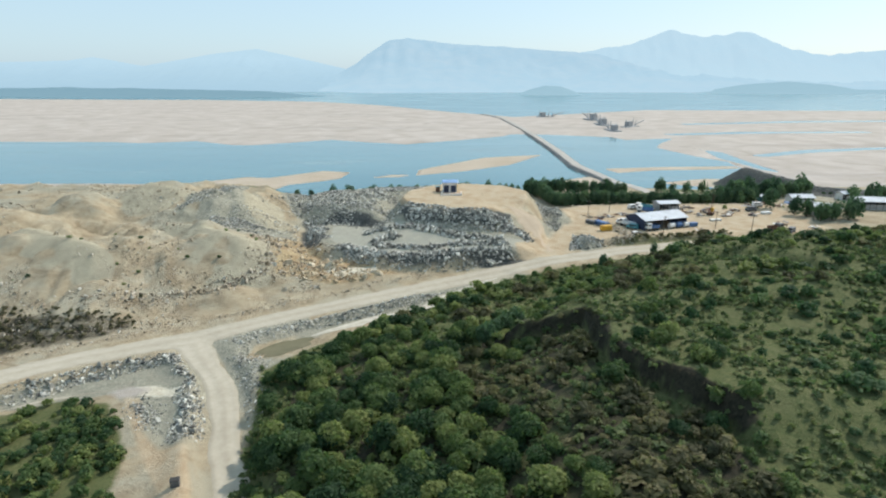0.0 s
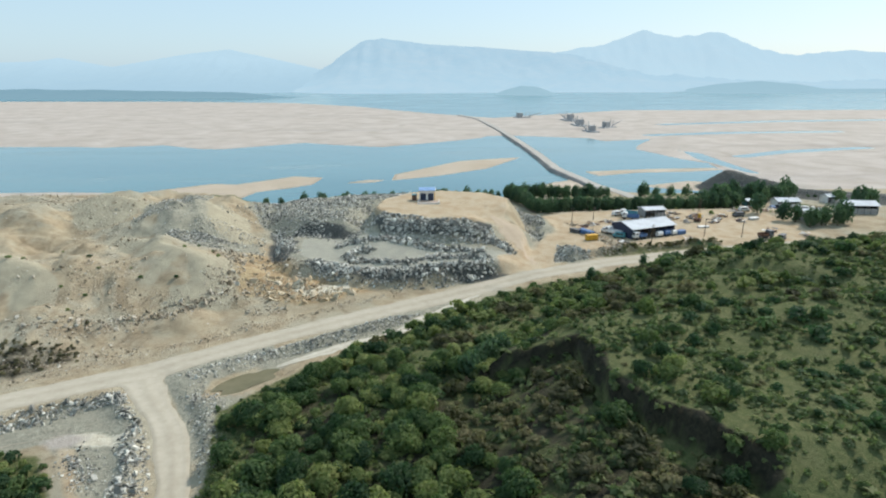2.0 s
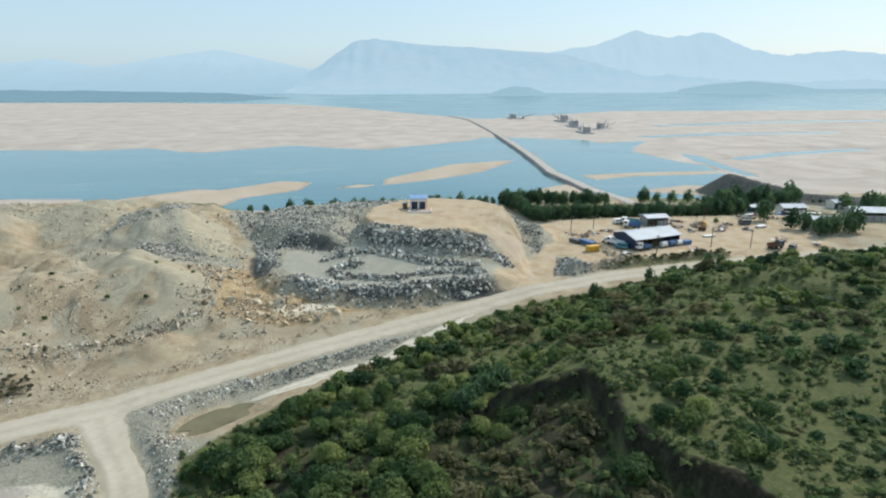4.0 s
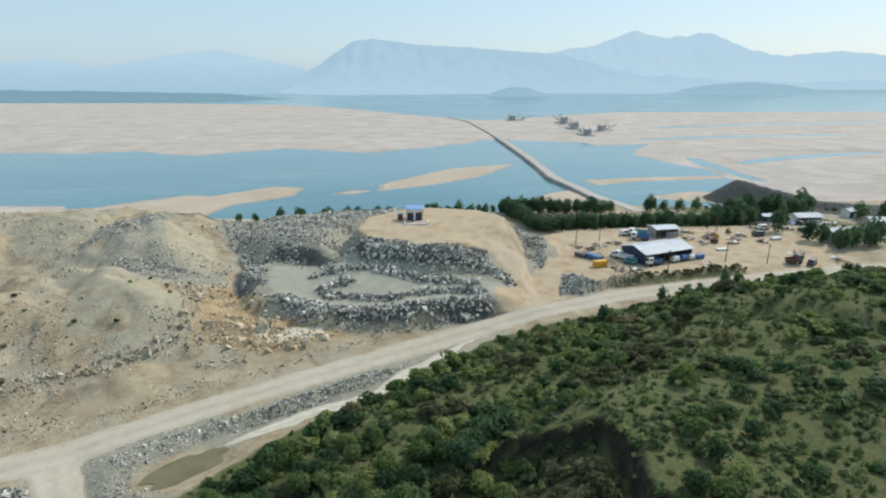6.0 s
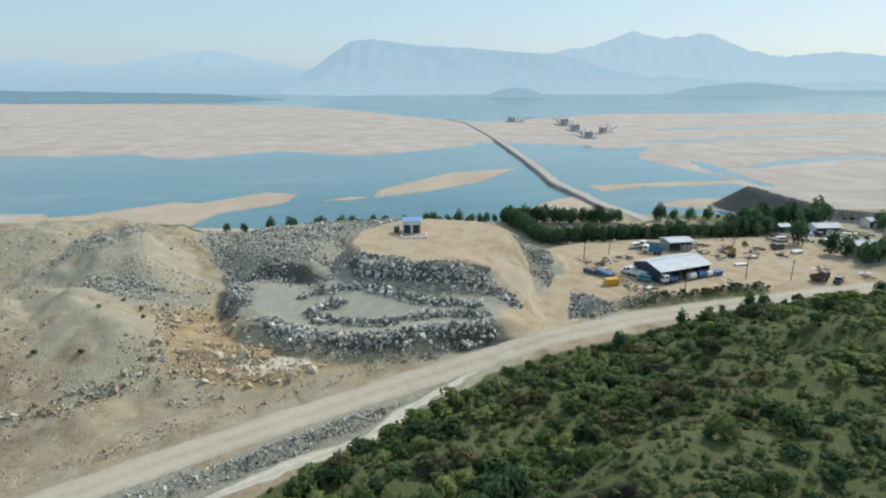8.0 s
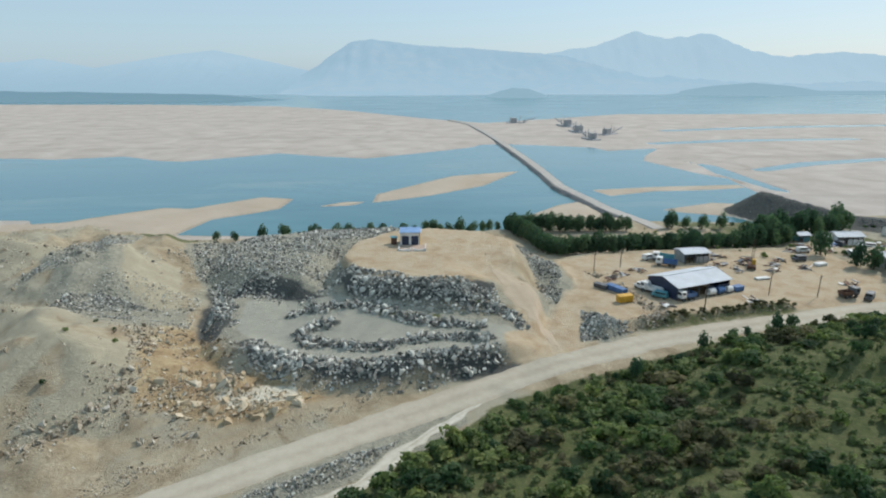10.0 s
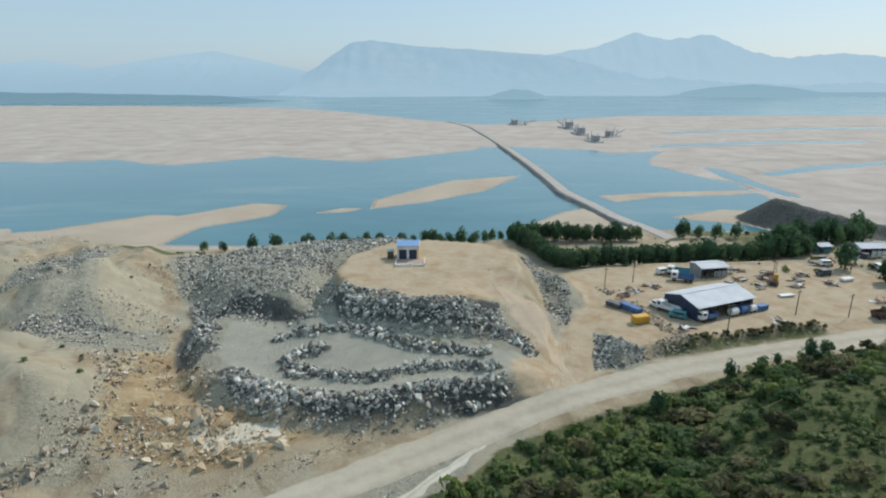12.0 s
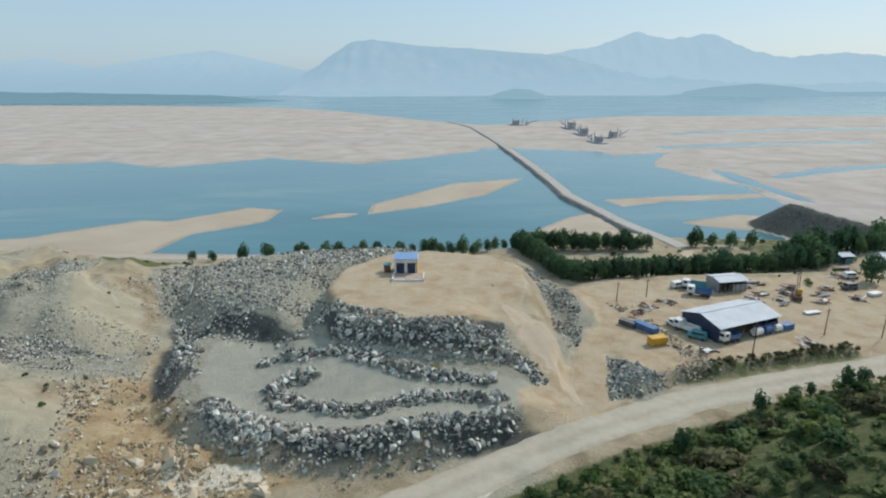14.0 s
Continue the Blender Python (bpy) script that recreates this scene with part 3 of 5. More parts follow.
    green = np.maximum(green, 0.95 * step((inside([(-330, -50), (-160, 58), (-90, 92), (-72, 102), (-63, 100), (-52, 85), (-42, 52), (-36, -50)], x, y) + 2) / 4))
    scrub_patch = 0.58 * step((inside([(-115, 122), (-110, 140), (-92, 138), (-79, 140), (-72, 131.5), (-80, 125), (-104, 113)], x, y) + 2) / 5)
    green = np.maximum(green, 0.8 * step((inside([(-84, 254), (-70, 251), (-68, 264), (-76, 288), (-98, 290), (-92, 270)], x, y) + 2) / 4))
    green = np.maximum(green, 0.62 * np.exp(-(vg / 3.2) ** 2))
    green = np.maximum(green, 0.6 * step((y - 255) / 8) * step((x - 60) / 30) * near * bank * (value_noise(x, y, 18, 2) > -0.02))
    # shade of the scarp face, put into the ground colour
    scarp_shade = np.exp(-((d_scarp - 0.0) / 1.6) ** 2) * (y < 118) * (y > 70) * (x < 70)
    wood_shade = 0.56 * step((hill - 3) / 4) * step((-1.5 - d_scarp) / 3) * step((122 - y) / 10)       # undergrowth shade, painted dark under the wood
    brow = np.maximum.reduce([0.8 * scarp_shade, scrub_patch, wood_shade])
    green = np.maximum(green, 0.62 * np.exp(-(along([(-4, 194.5), (2, 193.5), (9, 192.5)], x, y)[0] / 1.5) ** 2))
    green = np.maximum(green, 0.62 * np.exp(-((x - 18) ** 2 + (y - 196) ** 2) / 7))
    green = green * (hp[0] > 21)
    grey = np.maximum.reduce([step((rub + 6) / 8), step((inside(LANES, x, y) + 5) / 6), step((pit + 6) / 4), 0.6 * np.exp(-((x - 62) ** 2 + (y - 238) ** 2) / 150), np.exp(-(es / 5) ** 2), np.exp(-(jr / 5) ** 2),
                              step((inside([(-90, 216), (-80, 232), (-62, 250), (-56, 222), (-50, 196), (-70, 192), (-88, 205)], x, y) + 2) / 5) * 0.8,
                              step((inside([(-90, 100), (-74, 110), (-60, 118), (-49, 108), (-45, 92), (-52, 92), (-64, 103), (-80, 98)], x, y) + 1) / 3),
                              step((inside(VERGE, x, y) + 1.5) / 2.5), 1.2 * np.exp(-(along(BERMS[4][0], x, y)[0] / 4) ** 2), 0.8 * np.exp(-((x + 37) ** 2 + (y - 110) ** 2) / 60)])
    grey = np.maximum(grey, 1.0 * (hp[0] < 18))
    for pts in WESTGREY + [FORKGREY]:
        grey = np.maximum(grey, 0.95 * step((inside(pts, x, y) + 1.5 + 0.8 * wob) / 4))
    orange = np.maximum(1.05 * step((inside([(-62, 202), (-45, 201), (-38, 190), (-30, 177), (-20, 170), (-7, 166), (-18, 160), (-36, 154), (-50, 160), (-53, 172), (-58, 186)], x, y) + 2 + 2.2 * wob) / 9),
                        0.75 * np.exp(-((x + 34) ** 2 + (y - 82) ** 2) / 22))
    tan = np.maximum.reduce([step((plat + 1) / 2), step((yard + 1) / 5) * 0.9, 0.75 * step((inside([(18, 172), (34, 176), (44, 196), (30, 205), (26, 190), (20, 184)], x, y) + 1 + 1.6 * wob) / 6), 0.9 * np.exp(-(along(RAMP, x, y)[0] / 4.5) ** 2), 0.85 * np.exp(-(along(YARDWAY, x, y)[0] / 5) ** 2)])
    grey = grey * (1 - step((plat + 2) / 2)) * (1 - 0.8 * step((inside(BTAN, x, y) + 1.5 + wob) / 4))
    tan = np.maximum(tan, 0.8 * step((inside(FORKTAN, x, y) + 1) / 3))
    d_berm = np.minimum.reduce([along(p, x, y)[0] / w for p, w, _ in BERMS[:4]])
    lane = step((inside(LANES, x, y) + 2) / 4) * step((d_berm - 0.6) / 0.5)
    chalk = np.maximum.reduce([0.9 * step((inside(p, x, y) + 1.5) / 3) for p in CHALKS])
    orange = np.maximum(orange, 0.75 * np.exp(-((x - 52) ** 2 + (y - 207) ** 2) / 90))
    # dark spoil and debris, plus shade painted under berm stones and round the pit
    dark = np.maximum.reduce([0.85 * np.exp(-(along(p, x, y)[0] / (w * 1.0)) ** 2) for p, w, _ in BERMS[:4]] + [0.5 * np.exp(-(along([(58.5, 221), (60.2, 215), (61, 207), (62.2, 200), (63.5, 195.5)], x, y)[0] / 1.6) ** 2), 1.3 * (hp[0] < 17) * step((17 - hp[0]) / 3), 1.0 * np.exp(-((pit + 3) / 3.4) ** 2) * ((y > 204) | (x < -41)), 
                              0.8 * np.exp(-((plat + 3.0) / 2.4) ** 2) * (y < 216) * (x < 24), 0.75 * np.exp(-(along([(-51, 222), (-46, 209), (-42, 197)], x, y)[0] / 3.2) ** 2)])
    sand = np.maximum(step(flatness * 2.2), 0.8 * np.exp(-((x + 61) ** 2 / 26 + (y - 104) ** 2 / 8)))
    sand = sand * (hp[0] > 16.5)
    tan = tan * (hp[0] > 16.5)
    bars = np.maximum.reduce([inside(p, x, y) for p in (SPIT, ISLAND, ISLET, RSAND, SANDBAR, [(30, 300), (54, 333), (77, 362), (99, 376), (106, 345), (110, 314), (150, 310), (150, 295), (30, 295)])])
    ochre = step((bars + 4) / 6) * sand
    wet = np.clip(1 - np.abs(z - 0.06) / 0.14, 0, 1) * flatness * 0.55
    return z, green, grey, orange, sand, tan, wet, dark, brow, hill, d_scarp, top, tipped * (west > -36) * near, lane, chalk, ochre


def height(x, y):
    return float(lay(np.array([float(x)]), np.array([float(y)]))[0][0])


# ---------------------------------------------------------------- mesh helpers
def mesh_of(name, verts, faces, mat, smooth=False):
    """A mesh from arrays of vertices and of faces with equal corner counts."""
    verts, faces = np.asarray(verts, np.float32), np.asarray(faces, np.int32)
    me = bpy.data.meshes.new(name)
    n, k = faces.shape
    me.vertices.add(len(verts))
    me.vertices.foreach_set("co", verts.ravel())
    me.loops.add(n * k)
    me.loops.foreach_set("vertex_index", faces.ravel())
    me.polygons.add(n)
    me.polygons.foreach_set("loop_start", np.arange(0, n * k, k, dtype=np.int32))
    me.polygons.foreach_set("use_smooth", np.full(n, smooth))
    me.update(calc_edges=True)
    me.materials.append(mat)
    return me


def paint(me, name, *channels):
    data = np.zeros((len(channels[0]), 4), np.float32)
    for i, c in enumerate(channels):
        data[:, i] = c
    me.color_attributes.new(name, "FLOAT_COLOR", "POINT").data.foreach_set("color", data.ravel())


def empty(name, place=(0, 0, 0), turn=0, label="", category="", group="", kind=""):
    ob = new(name)
    ob.matrix_basis = pose(*place, 0, 0, turn)
    return tagged(ob, label, category, group, kind)


def part(name, bm, mat, parent, label=""):
    if isinstance(bm, bpy.types.Mesh):
        me = bm
    else:
        me = bpy.data.meshes.new(name)
        bm.to_mesh(me)
        bm.free()
        me.materials.append(mat)
    ob = new(name, me)
    ob.parent = parent
    return tagged(ob, label)


def box(bm, x0, x1, y0, y1, z0, z1, bevel=0.03):
    m = Matrix.LocRotScale(((x0 + x1) / 2, (y0 + y1) / 2, (z0 + z1) / 2), None, (x1 - x0, y1 - y0, z1 - z0))
    vs = bmesh.ops.create_cube(bm, size=1, matrix=m)["verts"]
    if bevel:
        es = list({e for v in vs for e in v.link_edges})
        bmesh.ops.bevel(bm, geom=es, offset=bevel, segments=1, affect="EDGES")
    return bm


def boxes(*all_boxes, bevel=0.03):
    bm = bmesh.new()
    for b in all_boxes:
        box(bm, *b, bevel=bevel)
    return bm


def rod(bm, a, b, r0, r1=None, n=8):
    a, b = Vector(a), Vector(b)
    m = Matrix.Translation((a + b) / 2) @ (b - a).to_track_quat("Z", "Y").to_matrix().to_4x4()
    bmesh.ops.create_cone(bm, cap_ends=True, segments=n, radius1=r0, radius2=r0 if r1 is None else r1, depth=(b - a).length, matrix=m)
    return bm


# ---------------------------------------------------------------- ground, water, roads
def grow(start, end, first, ratio):
    out, s, p = [], first, start
    while abs(p - start) < abs(end - start):
        p += s if end > start else -s
        s *= ratio
        out.append(p)
    return out


gx = np.array(grow(-105, -6000, 0.95, 1.04)[::-1] + list(np.arange(-105, 135, 0.95)) + grow(134.5, 6000, 0.95, 1.04))
gy = np.array(grow(62, -700, 1.1, 1.12)[::-1] + list(np.arange(62, 296, 0.95)) + grow(296, 5200, 0.95, 1.018))
GX, GY = np.meshgrid(gx, gy)
px, py = GX.ravel(), GY.ravel()
pz, green, grey, orange, sand, tan, wet, dark, brow, hill_in, scarp_in, top_in, tipped, lane, chalk, ochre = lay(px, py)
nx, ny = len(gx), len(gy)
cell = (np.arange(ny - 1)[:, None] * nx + np.arange(nx - 1)[None]).ravel()
ground_mesh = mesh_of("ground", np.stack([px, py, pz], 1), np.stack([cell, cell + 1, cell + nx + 1, cell + nx], 1), M_GROUND, True)
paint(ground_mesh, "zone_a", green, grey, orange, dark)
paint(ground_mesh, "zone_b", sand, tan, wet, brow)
paint(ground_mesh, "zone_c", tipped, lane, chalk, ochre)
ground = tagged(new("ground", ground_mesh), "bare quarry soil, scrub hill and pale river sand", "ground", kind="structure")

water_mesh = mesh_of("water", [(-6000, 297, 0), (6000, 297, 0), (6000, 5200, 0), (-6000, 5200, 0)], [(0, 1, 2, 3)], M_WATER)
tagged(new("water", water_mesh), "calm blue-green river water between sandbars", "river", kind="structure")


def ribbon(name, pts, width, mat, label, lift=0.07, ragged=0.5, first=0.0, last=1e9, seed=0, taper=False, mouth=0.0):
    p = np.array(pts, float)
    seg = np.hypot(*np.diff(p[:, :2], axis=0).T)
    s = np.concatenate(([0], np.cumsum(seg)))
    t = np.arange(max(first, 0), min(last, s[-1]), 0.8)
    win = np.exp(-0.5 * (np.arange(-8, 9) / 4) ** 2)
    win /= win.sum()
    c = np.stack([np.convolve(np.pad(np.interp(t, s, p[:, k]), 8, "edge"), win, "valid") for k in range(2)], 1)
    way = np.gradient(c, axis=0)
    way /= np.linalg.norm(way, axis=1)[:, None]
    side = np.stack([way[:, 1], -way[:, 0]], 1)
    cols, n = np.linspace(-1, 1, 11), len(t)
    edge = lambda k: 1 + ragged * (value_noise(t, t * 0 + k * 31 + seed * 7, 7, 2) + 0.6 * value_noise(t, t * 0 + k * 13, 2.4, 6)) / width * 2
    ends = 0.06 + 0.94 * np.clip(np.minimum(t - t[0], t[-1] - t) / 14, 0, 1) ** 0.7
    w = width * (ends[:, None] if taper else 1) * np.where(cols[None] < 0, edge(1)[:, None], edge(2)[:, None])
    w = w * (1 + mouth * np.exp(-(t - t[0]) / 4.5))[:, None]
    xy = c[:, None] + side[:, None] * (cols[None] * w)[:, :, None]
    z = lay(xy[..., 0].ravel(), xy[..., 1].ravel())[0].reshape(n, 11)
    rut = 0.06 * np.cos(np.abs(cols) * 6.283 + 0.3)[None]
    z = z + np.where(np.abs(cols)[None] > 0.95, -0.12, lift + 0.4 * rut)
    idx = (np.arange(n - 1)[:, None] * 11 + np.arange(10)[None]).ravel()
    me = mesh_of(name, np.concatenate([xy, z[..., None]], 2).reshape(-1, 3), np.stack([idx, idx + 1, idx + 12, idx + 11], 1), mat, True)
    a = me.attributes.new("across", "FLOAT", "POINT")
    a.data.foreach_set("value", np.tile(np.abs(cols), n).astype(np.float32))
    return tagged(new(name, me), label, "road", kind="structure")


ribbon("road", ROAD, 4.2, M_ROAD, "pale dusty unpaved haul road with wheel tracks")
ribbon("road", SPUR, 2.9, M_ROAD, "pale dusty spur road curving off the haul road", 0.09, first=0.5, seed=2, mouth=1.1)
ribbon("road", TRACK, 1.6, M_TRACK, "whitish dusty track beside a stone berm", 0.05, 1.1, seed=3, taper=True)
ribbon("road", RAMP, 3.6, M_RAMP, "tan dirt ramp climbing to the house platform", 0.03, 2.6, first=5, last=40, seed=4, taper=True)
ribbon("road", RIVERWAY, 2.2, M_RAMP, "sandy way between two tree rows", 0.08, 0.8, seed=6)

ribbon("road", [(-98, 90), (-86, 96), (-78, 101), (-68, 104.5), (-60, 106)], 0.6, M_ROAD, "narrow pale footpath beside the stone heap", 0.05, 0.7, seed=7, taper=True)


def puddle(cx, cy, rx, ry, turn, label):
    a = np.linspace(0, 6.283, 48, endpoint=False)
    r = 1 + 0.35 * np.sin(3 * a + 1) * 0.4 + 0.2 * np.sin(5 * a)
    x, y = rx * r * np.cos(a), ry * r * np.sin(a)
    c, s = math.cos(radians(turn)), math.sin(radians(turn))
    xy = np.stack([cx + c * x - s * y, cy + s * x + c * y], 1)
    z = 1.9
    me = mesh_of("water", np.column_stack([xy, np.full(48, z)]), [list(range(48))], M_MUD)
    tagged(new("water", me), label, "puddle", kind="structure")


puddle(-35.2, 121.8, 7.6, 3.3, 40, "muddy brown puddle beside the track")

# causeway across the river
CAUSE = [(102, 288), (98.5, 312), (97.5, 338), (95, 367), (90, 402), (90.8, 430), (92, 472), (92.5, 540), (91.5, 640), (90, 715), (83.5, 870), (62, 960)]
causeway = empty("causeway", label="long narrow earth causeway crossing the river on grey stone flanks", category="causeway", kind="structure")


def causeway_parts():
    p = np.array(CAUSE, float)
    s = np.concatenate(([0], np.cumsum(np.hypot(*np.diff(p, axis=0).T))))
    t = np.arange(0, s[-1], 2.5)
    win = np.ones(5) / 5
    c = np.stack([np.convolve(np.pad(np.interp(t, s, p[:, k]), 2, "edge"), win, "valid") for k in range(2)], 1)
    way = np.gradient(c, axis=0)
    way /= np.linalg.norm(way, axis=1)[:, None]
    side = np.stack([way[:, 1], -way[:, 0]], 1)
    top = 1.9 + 2.9 * step((60 - t) / 50) + 0.15 * value_noise(t, t * 0, 15)
    n = len(t)
    for name, offs, mat, lab in (("roadway", (-2.8, -1.4, 0, 1.4, 2.8), M_CAUSE, "pale gravel roadway"), ("embankment", (-5.8, -3.6, -2.7, 2.7, 3.3, 5.1), M_BANKSTONE, "grey stone embankment")):
        zs = np.stack([np.where(abs(o) > 5, -0.6, top - (0.25 if abs(o) > 3.2 else 0.0) - (0.0 if name == "roadway" else 0.06)) for o in offs], 1)
        jit = value_noise(t[:, None] + 0 * np.array(offs)[None], 11.0 * np.array(offs)[None] + 0 * t[:, None], 4, 3) * np.where(np.abs(np.array(offs)) > 3.2, 1.6, 0.5)[None]
        xy = c[:, None] + side[:, None] * (np.array(offs)[None] + jit)[:, :, None]
        k = len(offs)
        idx = (np.arange(n - 1)[:, None] * k + np.arange(k - 1)[None]).ravel()
        me = mesh_of(name, np.concatenate([xy, zs[..., None]], 2).reshape(-1, 3), np.stack([idx, idx + 1, idx + k + 1, idx + k], 1), mat)
        if name == "roadway":
            me.attributes.new("across", "FLOAT", "POINT").data.foreach_set("value", np.tile(np.abs(np.array(offs)) / 2.8, n).astype(np.float32))
        part(name, me, None, causeway, lab)


causeway_parts()


# ---------------------------------------------------------------- far hills
def ridge(name, crest, y_crest, y_foot, mat, label, seed, rough=0.1):
    """A range of hills whose skyline runs through a few summits."""
    xs = np.linspace(crest[0][0], crest[-1][0], 220)
    h = np.interp(xs, [c[0] for c in crest], [c[1] for c in crest])
    h = np.convolve(np.pad(h, 1, "edge"), np.ones(3) / 3, "valid")
    vs = np.linspace(0, 1, 26)
    X, V = np.meshgrid(xs, vs)
    Hh = np.tile(h, (26, 1))
    spur = 1 + (1 - V) * V * 1.7 * (fbm(X + 300 * V, V * 500, 240, seed) + 0.6 * np.abs(fbm(X, V * 200, 80, seed + 9)))
    span = xs[-1] - xs[0]
    Z = np.maximum(Hh, 0) * V ** 1.35 * spur + rough * V * 60 * fbm(X, V * 700, 90, seed + 4) * 0.5 - 6 * (1 - V)
    Y = y_foot + (y_crest - y_foot) * V + 120 * fbm(X, X * 0, 400, seed + 2) * (1 - V)
    Xw = X * (y_crest + (Y - y_crest) * 0.75) / y_crest + 0 * span
    k = 220
    idx = (np.arange(25)[:, None] * k + np.arange(k - 1)[None]).ravel()
    me = mesh_of(name, np.stack([Xw, Y, Z], 2).reshape(-1, 3), np.stack([idx, idx + 1, idx + k + 1, idx + k], 1), mat, True)
    return tagged(new(name, me), label, "hills", kind="structure")


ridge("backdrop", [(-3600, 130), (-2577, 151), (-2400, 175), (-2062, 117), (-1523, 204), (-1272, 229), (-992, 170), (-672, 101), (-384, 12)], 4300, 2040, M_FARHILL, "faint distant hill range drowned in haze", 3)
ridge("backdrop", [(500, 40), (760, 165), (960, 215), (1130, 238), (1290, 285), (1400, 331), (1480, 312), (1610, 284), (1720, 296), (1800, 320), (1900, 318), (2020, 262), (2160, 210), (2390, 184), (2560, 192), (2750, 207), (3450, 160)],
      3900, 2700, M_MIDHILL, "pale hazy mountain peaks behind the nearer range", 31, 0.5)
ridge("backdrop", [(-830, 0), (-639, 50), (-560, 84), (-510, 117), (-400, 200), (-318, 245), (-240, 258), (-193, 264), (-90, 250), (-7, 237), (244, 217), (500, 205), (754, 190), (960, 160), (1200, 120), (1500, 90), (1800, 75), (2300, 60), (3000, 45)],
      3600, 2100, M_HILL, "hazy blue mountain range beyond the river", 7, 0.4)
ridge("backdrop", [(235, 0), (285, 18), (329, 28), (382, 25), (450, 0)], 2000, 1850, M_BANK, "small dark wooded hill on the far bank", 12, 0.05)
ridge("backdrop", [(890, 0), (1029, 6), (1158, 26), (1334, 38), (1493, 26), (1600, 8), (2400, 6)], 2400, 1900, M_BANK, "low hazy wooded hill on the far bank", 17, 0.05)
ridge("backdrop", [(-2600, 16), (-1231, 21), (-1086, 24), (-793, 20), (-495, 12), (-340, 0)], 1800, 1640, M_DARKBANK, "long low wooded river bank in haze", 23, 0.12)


# ---------------------------------------------------------------- stones
def hull_stone(points, seed, flat=0.75):
    r = random.Random(seed)
    bm = bmesh.new()
    for _ in range(points):
        v = Vector((r.gauss(0, 1), r.gauss(0, 1), r.gauss(0, 1))).normalized()
        bm.verts.new(Vector((v.x * 0.62, v.y * 0.5, v.z * 0.5 * flat)) * r.uniform(0.8, 1.05))
    out = bmesh.ops.convex_hull(bm, input=bm.verts)
    bmesh.ops.delete(bm, geom=[g for g in out["geom_interior"] if isinstance(g, bmesh.types.BMVert)], context="VERTS")
    bmesh.ops.triangulate(bm, faces=bm.faces)
    vs = np.array([v.co[:] for v in bm.verts])
    bm.verts.index_update()
    fs = np.array([[v.index for v in f.verts] for f in bm.faces])
    bm.free()
    return vs, fs


BIG_STONES = [hull_stone(10, 40 + i, 0.8 + 0.1 * (i % 3)) for i in range(8)]
SMALL_STONES = [hull_stone(8, 90 + i, 0.75) for i in range(8)]
STONE_MESH = {m.name: [mesh_of("stone", v, f, m) for v, f in BIG_STONES] for m in (M_STONE, M_BROWN, M_BUFF, M_DARKHEAP)}


def turns(n):
    """n random rotation matrices."""
    q = rng.normal(size=(n, 4))
    q /= np.linalg.norm(q, axis=1)[:, None]
    w, x, y, z = q.T
    return np.stack([np.stack([1 - 2 * (y * y + z * z), 2 * (x * y - z * w), 2 * (x * z + y * w)], 1),
                     np.stack([2 * (x * y + z * w), 1 - 2 * (x * x + z * z), 2 * (y * z - x * w)], 1),
                     np.stack([2 * (x * z - y * w), 2 * (y * z + x * w), 1 - 2 * (x * x + y * y)], 1)], 1)


def joined(name, shapes, place, size, rot, mat, tint=None):
    """Many small shapes as one mesh."""
    pick = rng.integers(0, len(shapes), len(place))
    vs, fs, ts, base = [], [], [], 0
    for k, (v, f) in enumerate(shapes):
        m = np.flatnonzero(pick == k)
        if not len(m):
            continue
        w = np.einsum("nij,vj->nvi", rot[m], v) * size[m][:, None, None] + place[m][:, None]
        vs.append(w.reshape(-1, 3))
        fs.append((f[None] + (base + np.arange(len(m)) * len(v))[:, None, None]).reshape(-1, f.shape[1]))
        if tint is not None:
            ts.append(np.repeat(tint[m], len(v)))
        base += len(m) * len(v)
    me = mesh_of(name, np.concatenate(vs), np.concatenate(fs), mat)
    if tint is not None:
        me.attributes.new("tint", "FLOAT", "POINT").data.foreach_set("value", np.concatenate(ts).astype(np.float32))
    return me


def spots_on_line(pts, n, spread):
    p = np.array(pts, float)
    s = np.concatenate(([0], np.cumsum(np.hypot(*np.diff(p, axis=0).T))))
    t = rng.random(n * 2) * s[-1]
    t = t[rng.random(n * 2) < 0.5 + 0.9 * value_noise(t, t * 0 + p[0, 0], 5, 3)][:n]
    n = len(t)
    return np.stack([np.interp(t, s, p[:, k]) for k in range(2)], 1) + rng.normal(size=(n, 2)) * spread


def spots_in(pts, n, clump=0.0, size=9):
    p = np.array(pts, float)
    lo, hi = p.min(0), p.max(0)
    q = lo + rng.random((n * 8, 2)) * (hi - lo)
    ok = inside(pts, q[:, 0], q[:, 1]) > 0
    if clump:
        ok &= rng.random(len(q)) < np.clip(0.5 + clump * 2.2 * fbm(q[:, 0], q[:, 1], size, 31), 0.02, 1)
    return q[ok][:n]


def off_road(p):
    x, y = p[:, 0], p[:, 1]
    ok = (along(ROAD, x, y)[0] > 5.2) & (along(SPUR, x, y)[0] > 3.4) & (along(TRACK, x, y)[0] > 2.3) & (along(RAMP, x, y)[0] > 3.6) & (along(YARDWAY, x, y)[0] > 3.2)
    return p[ok]


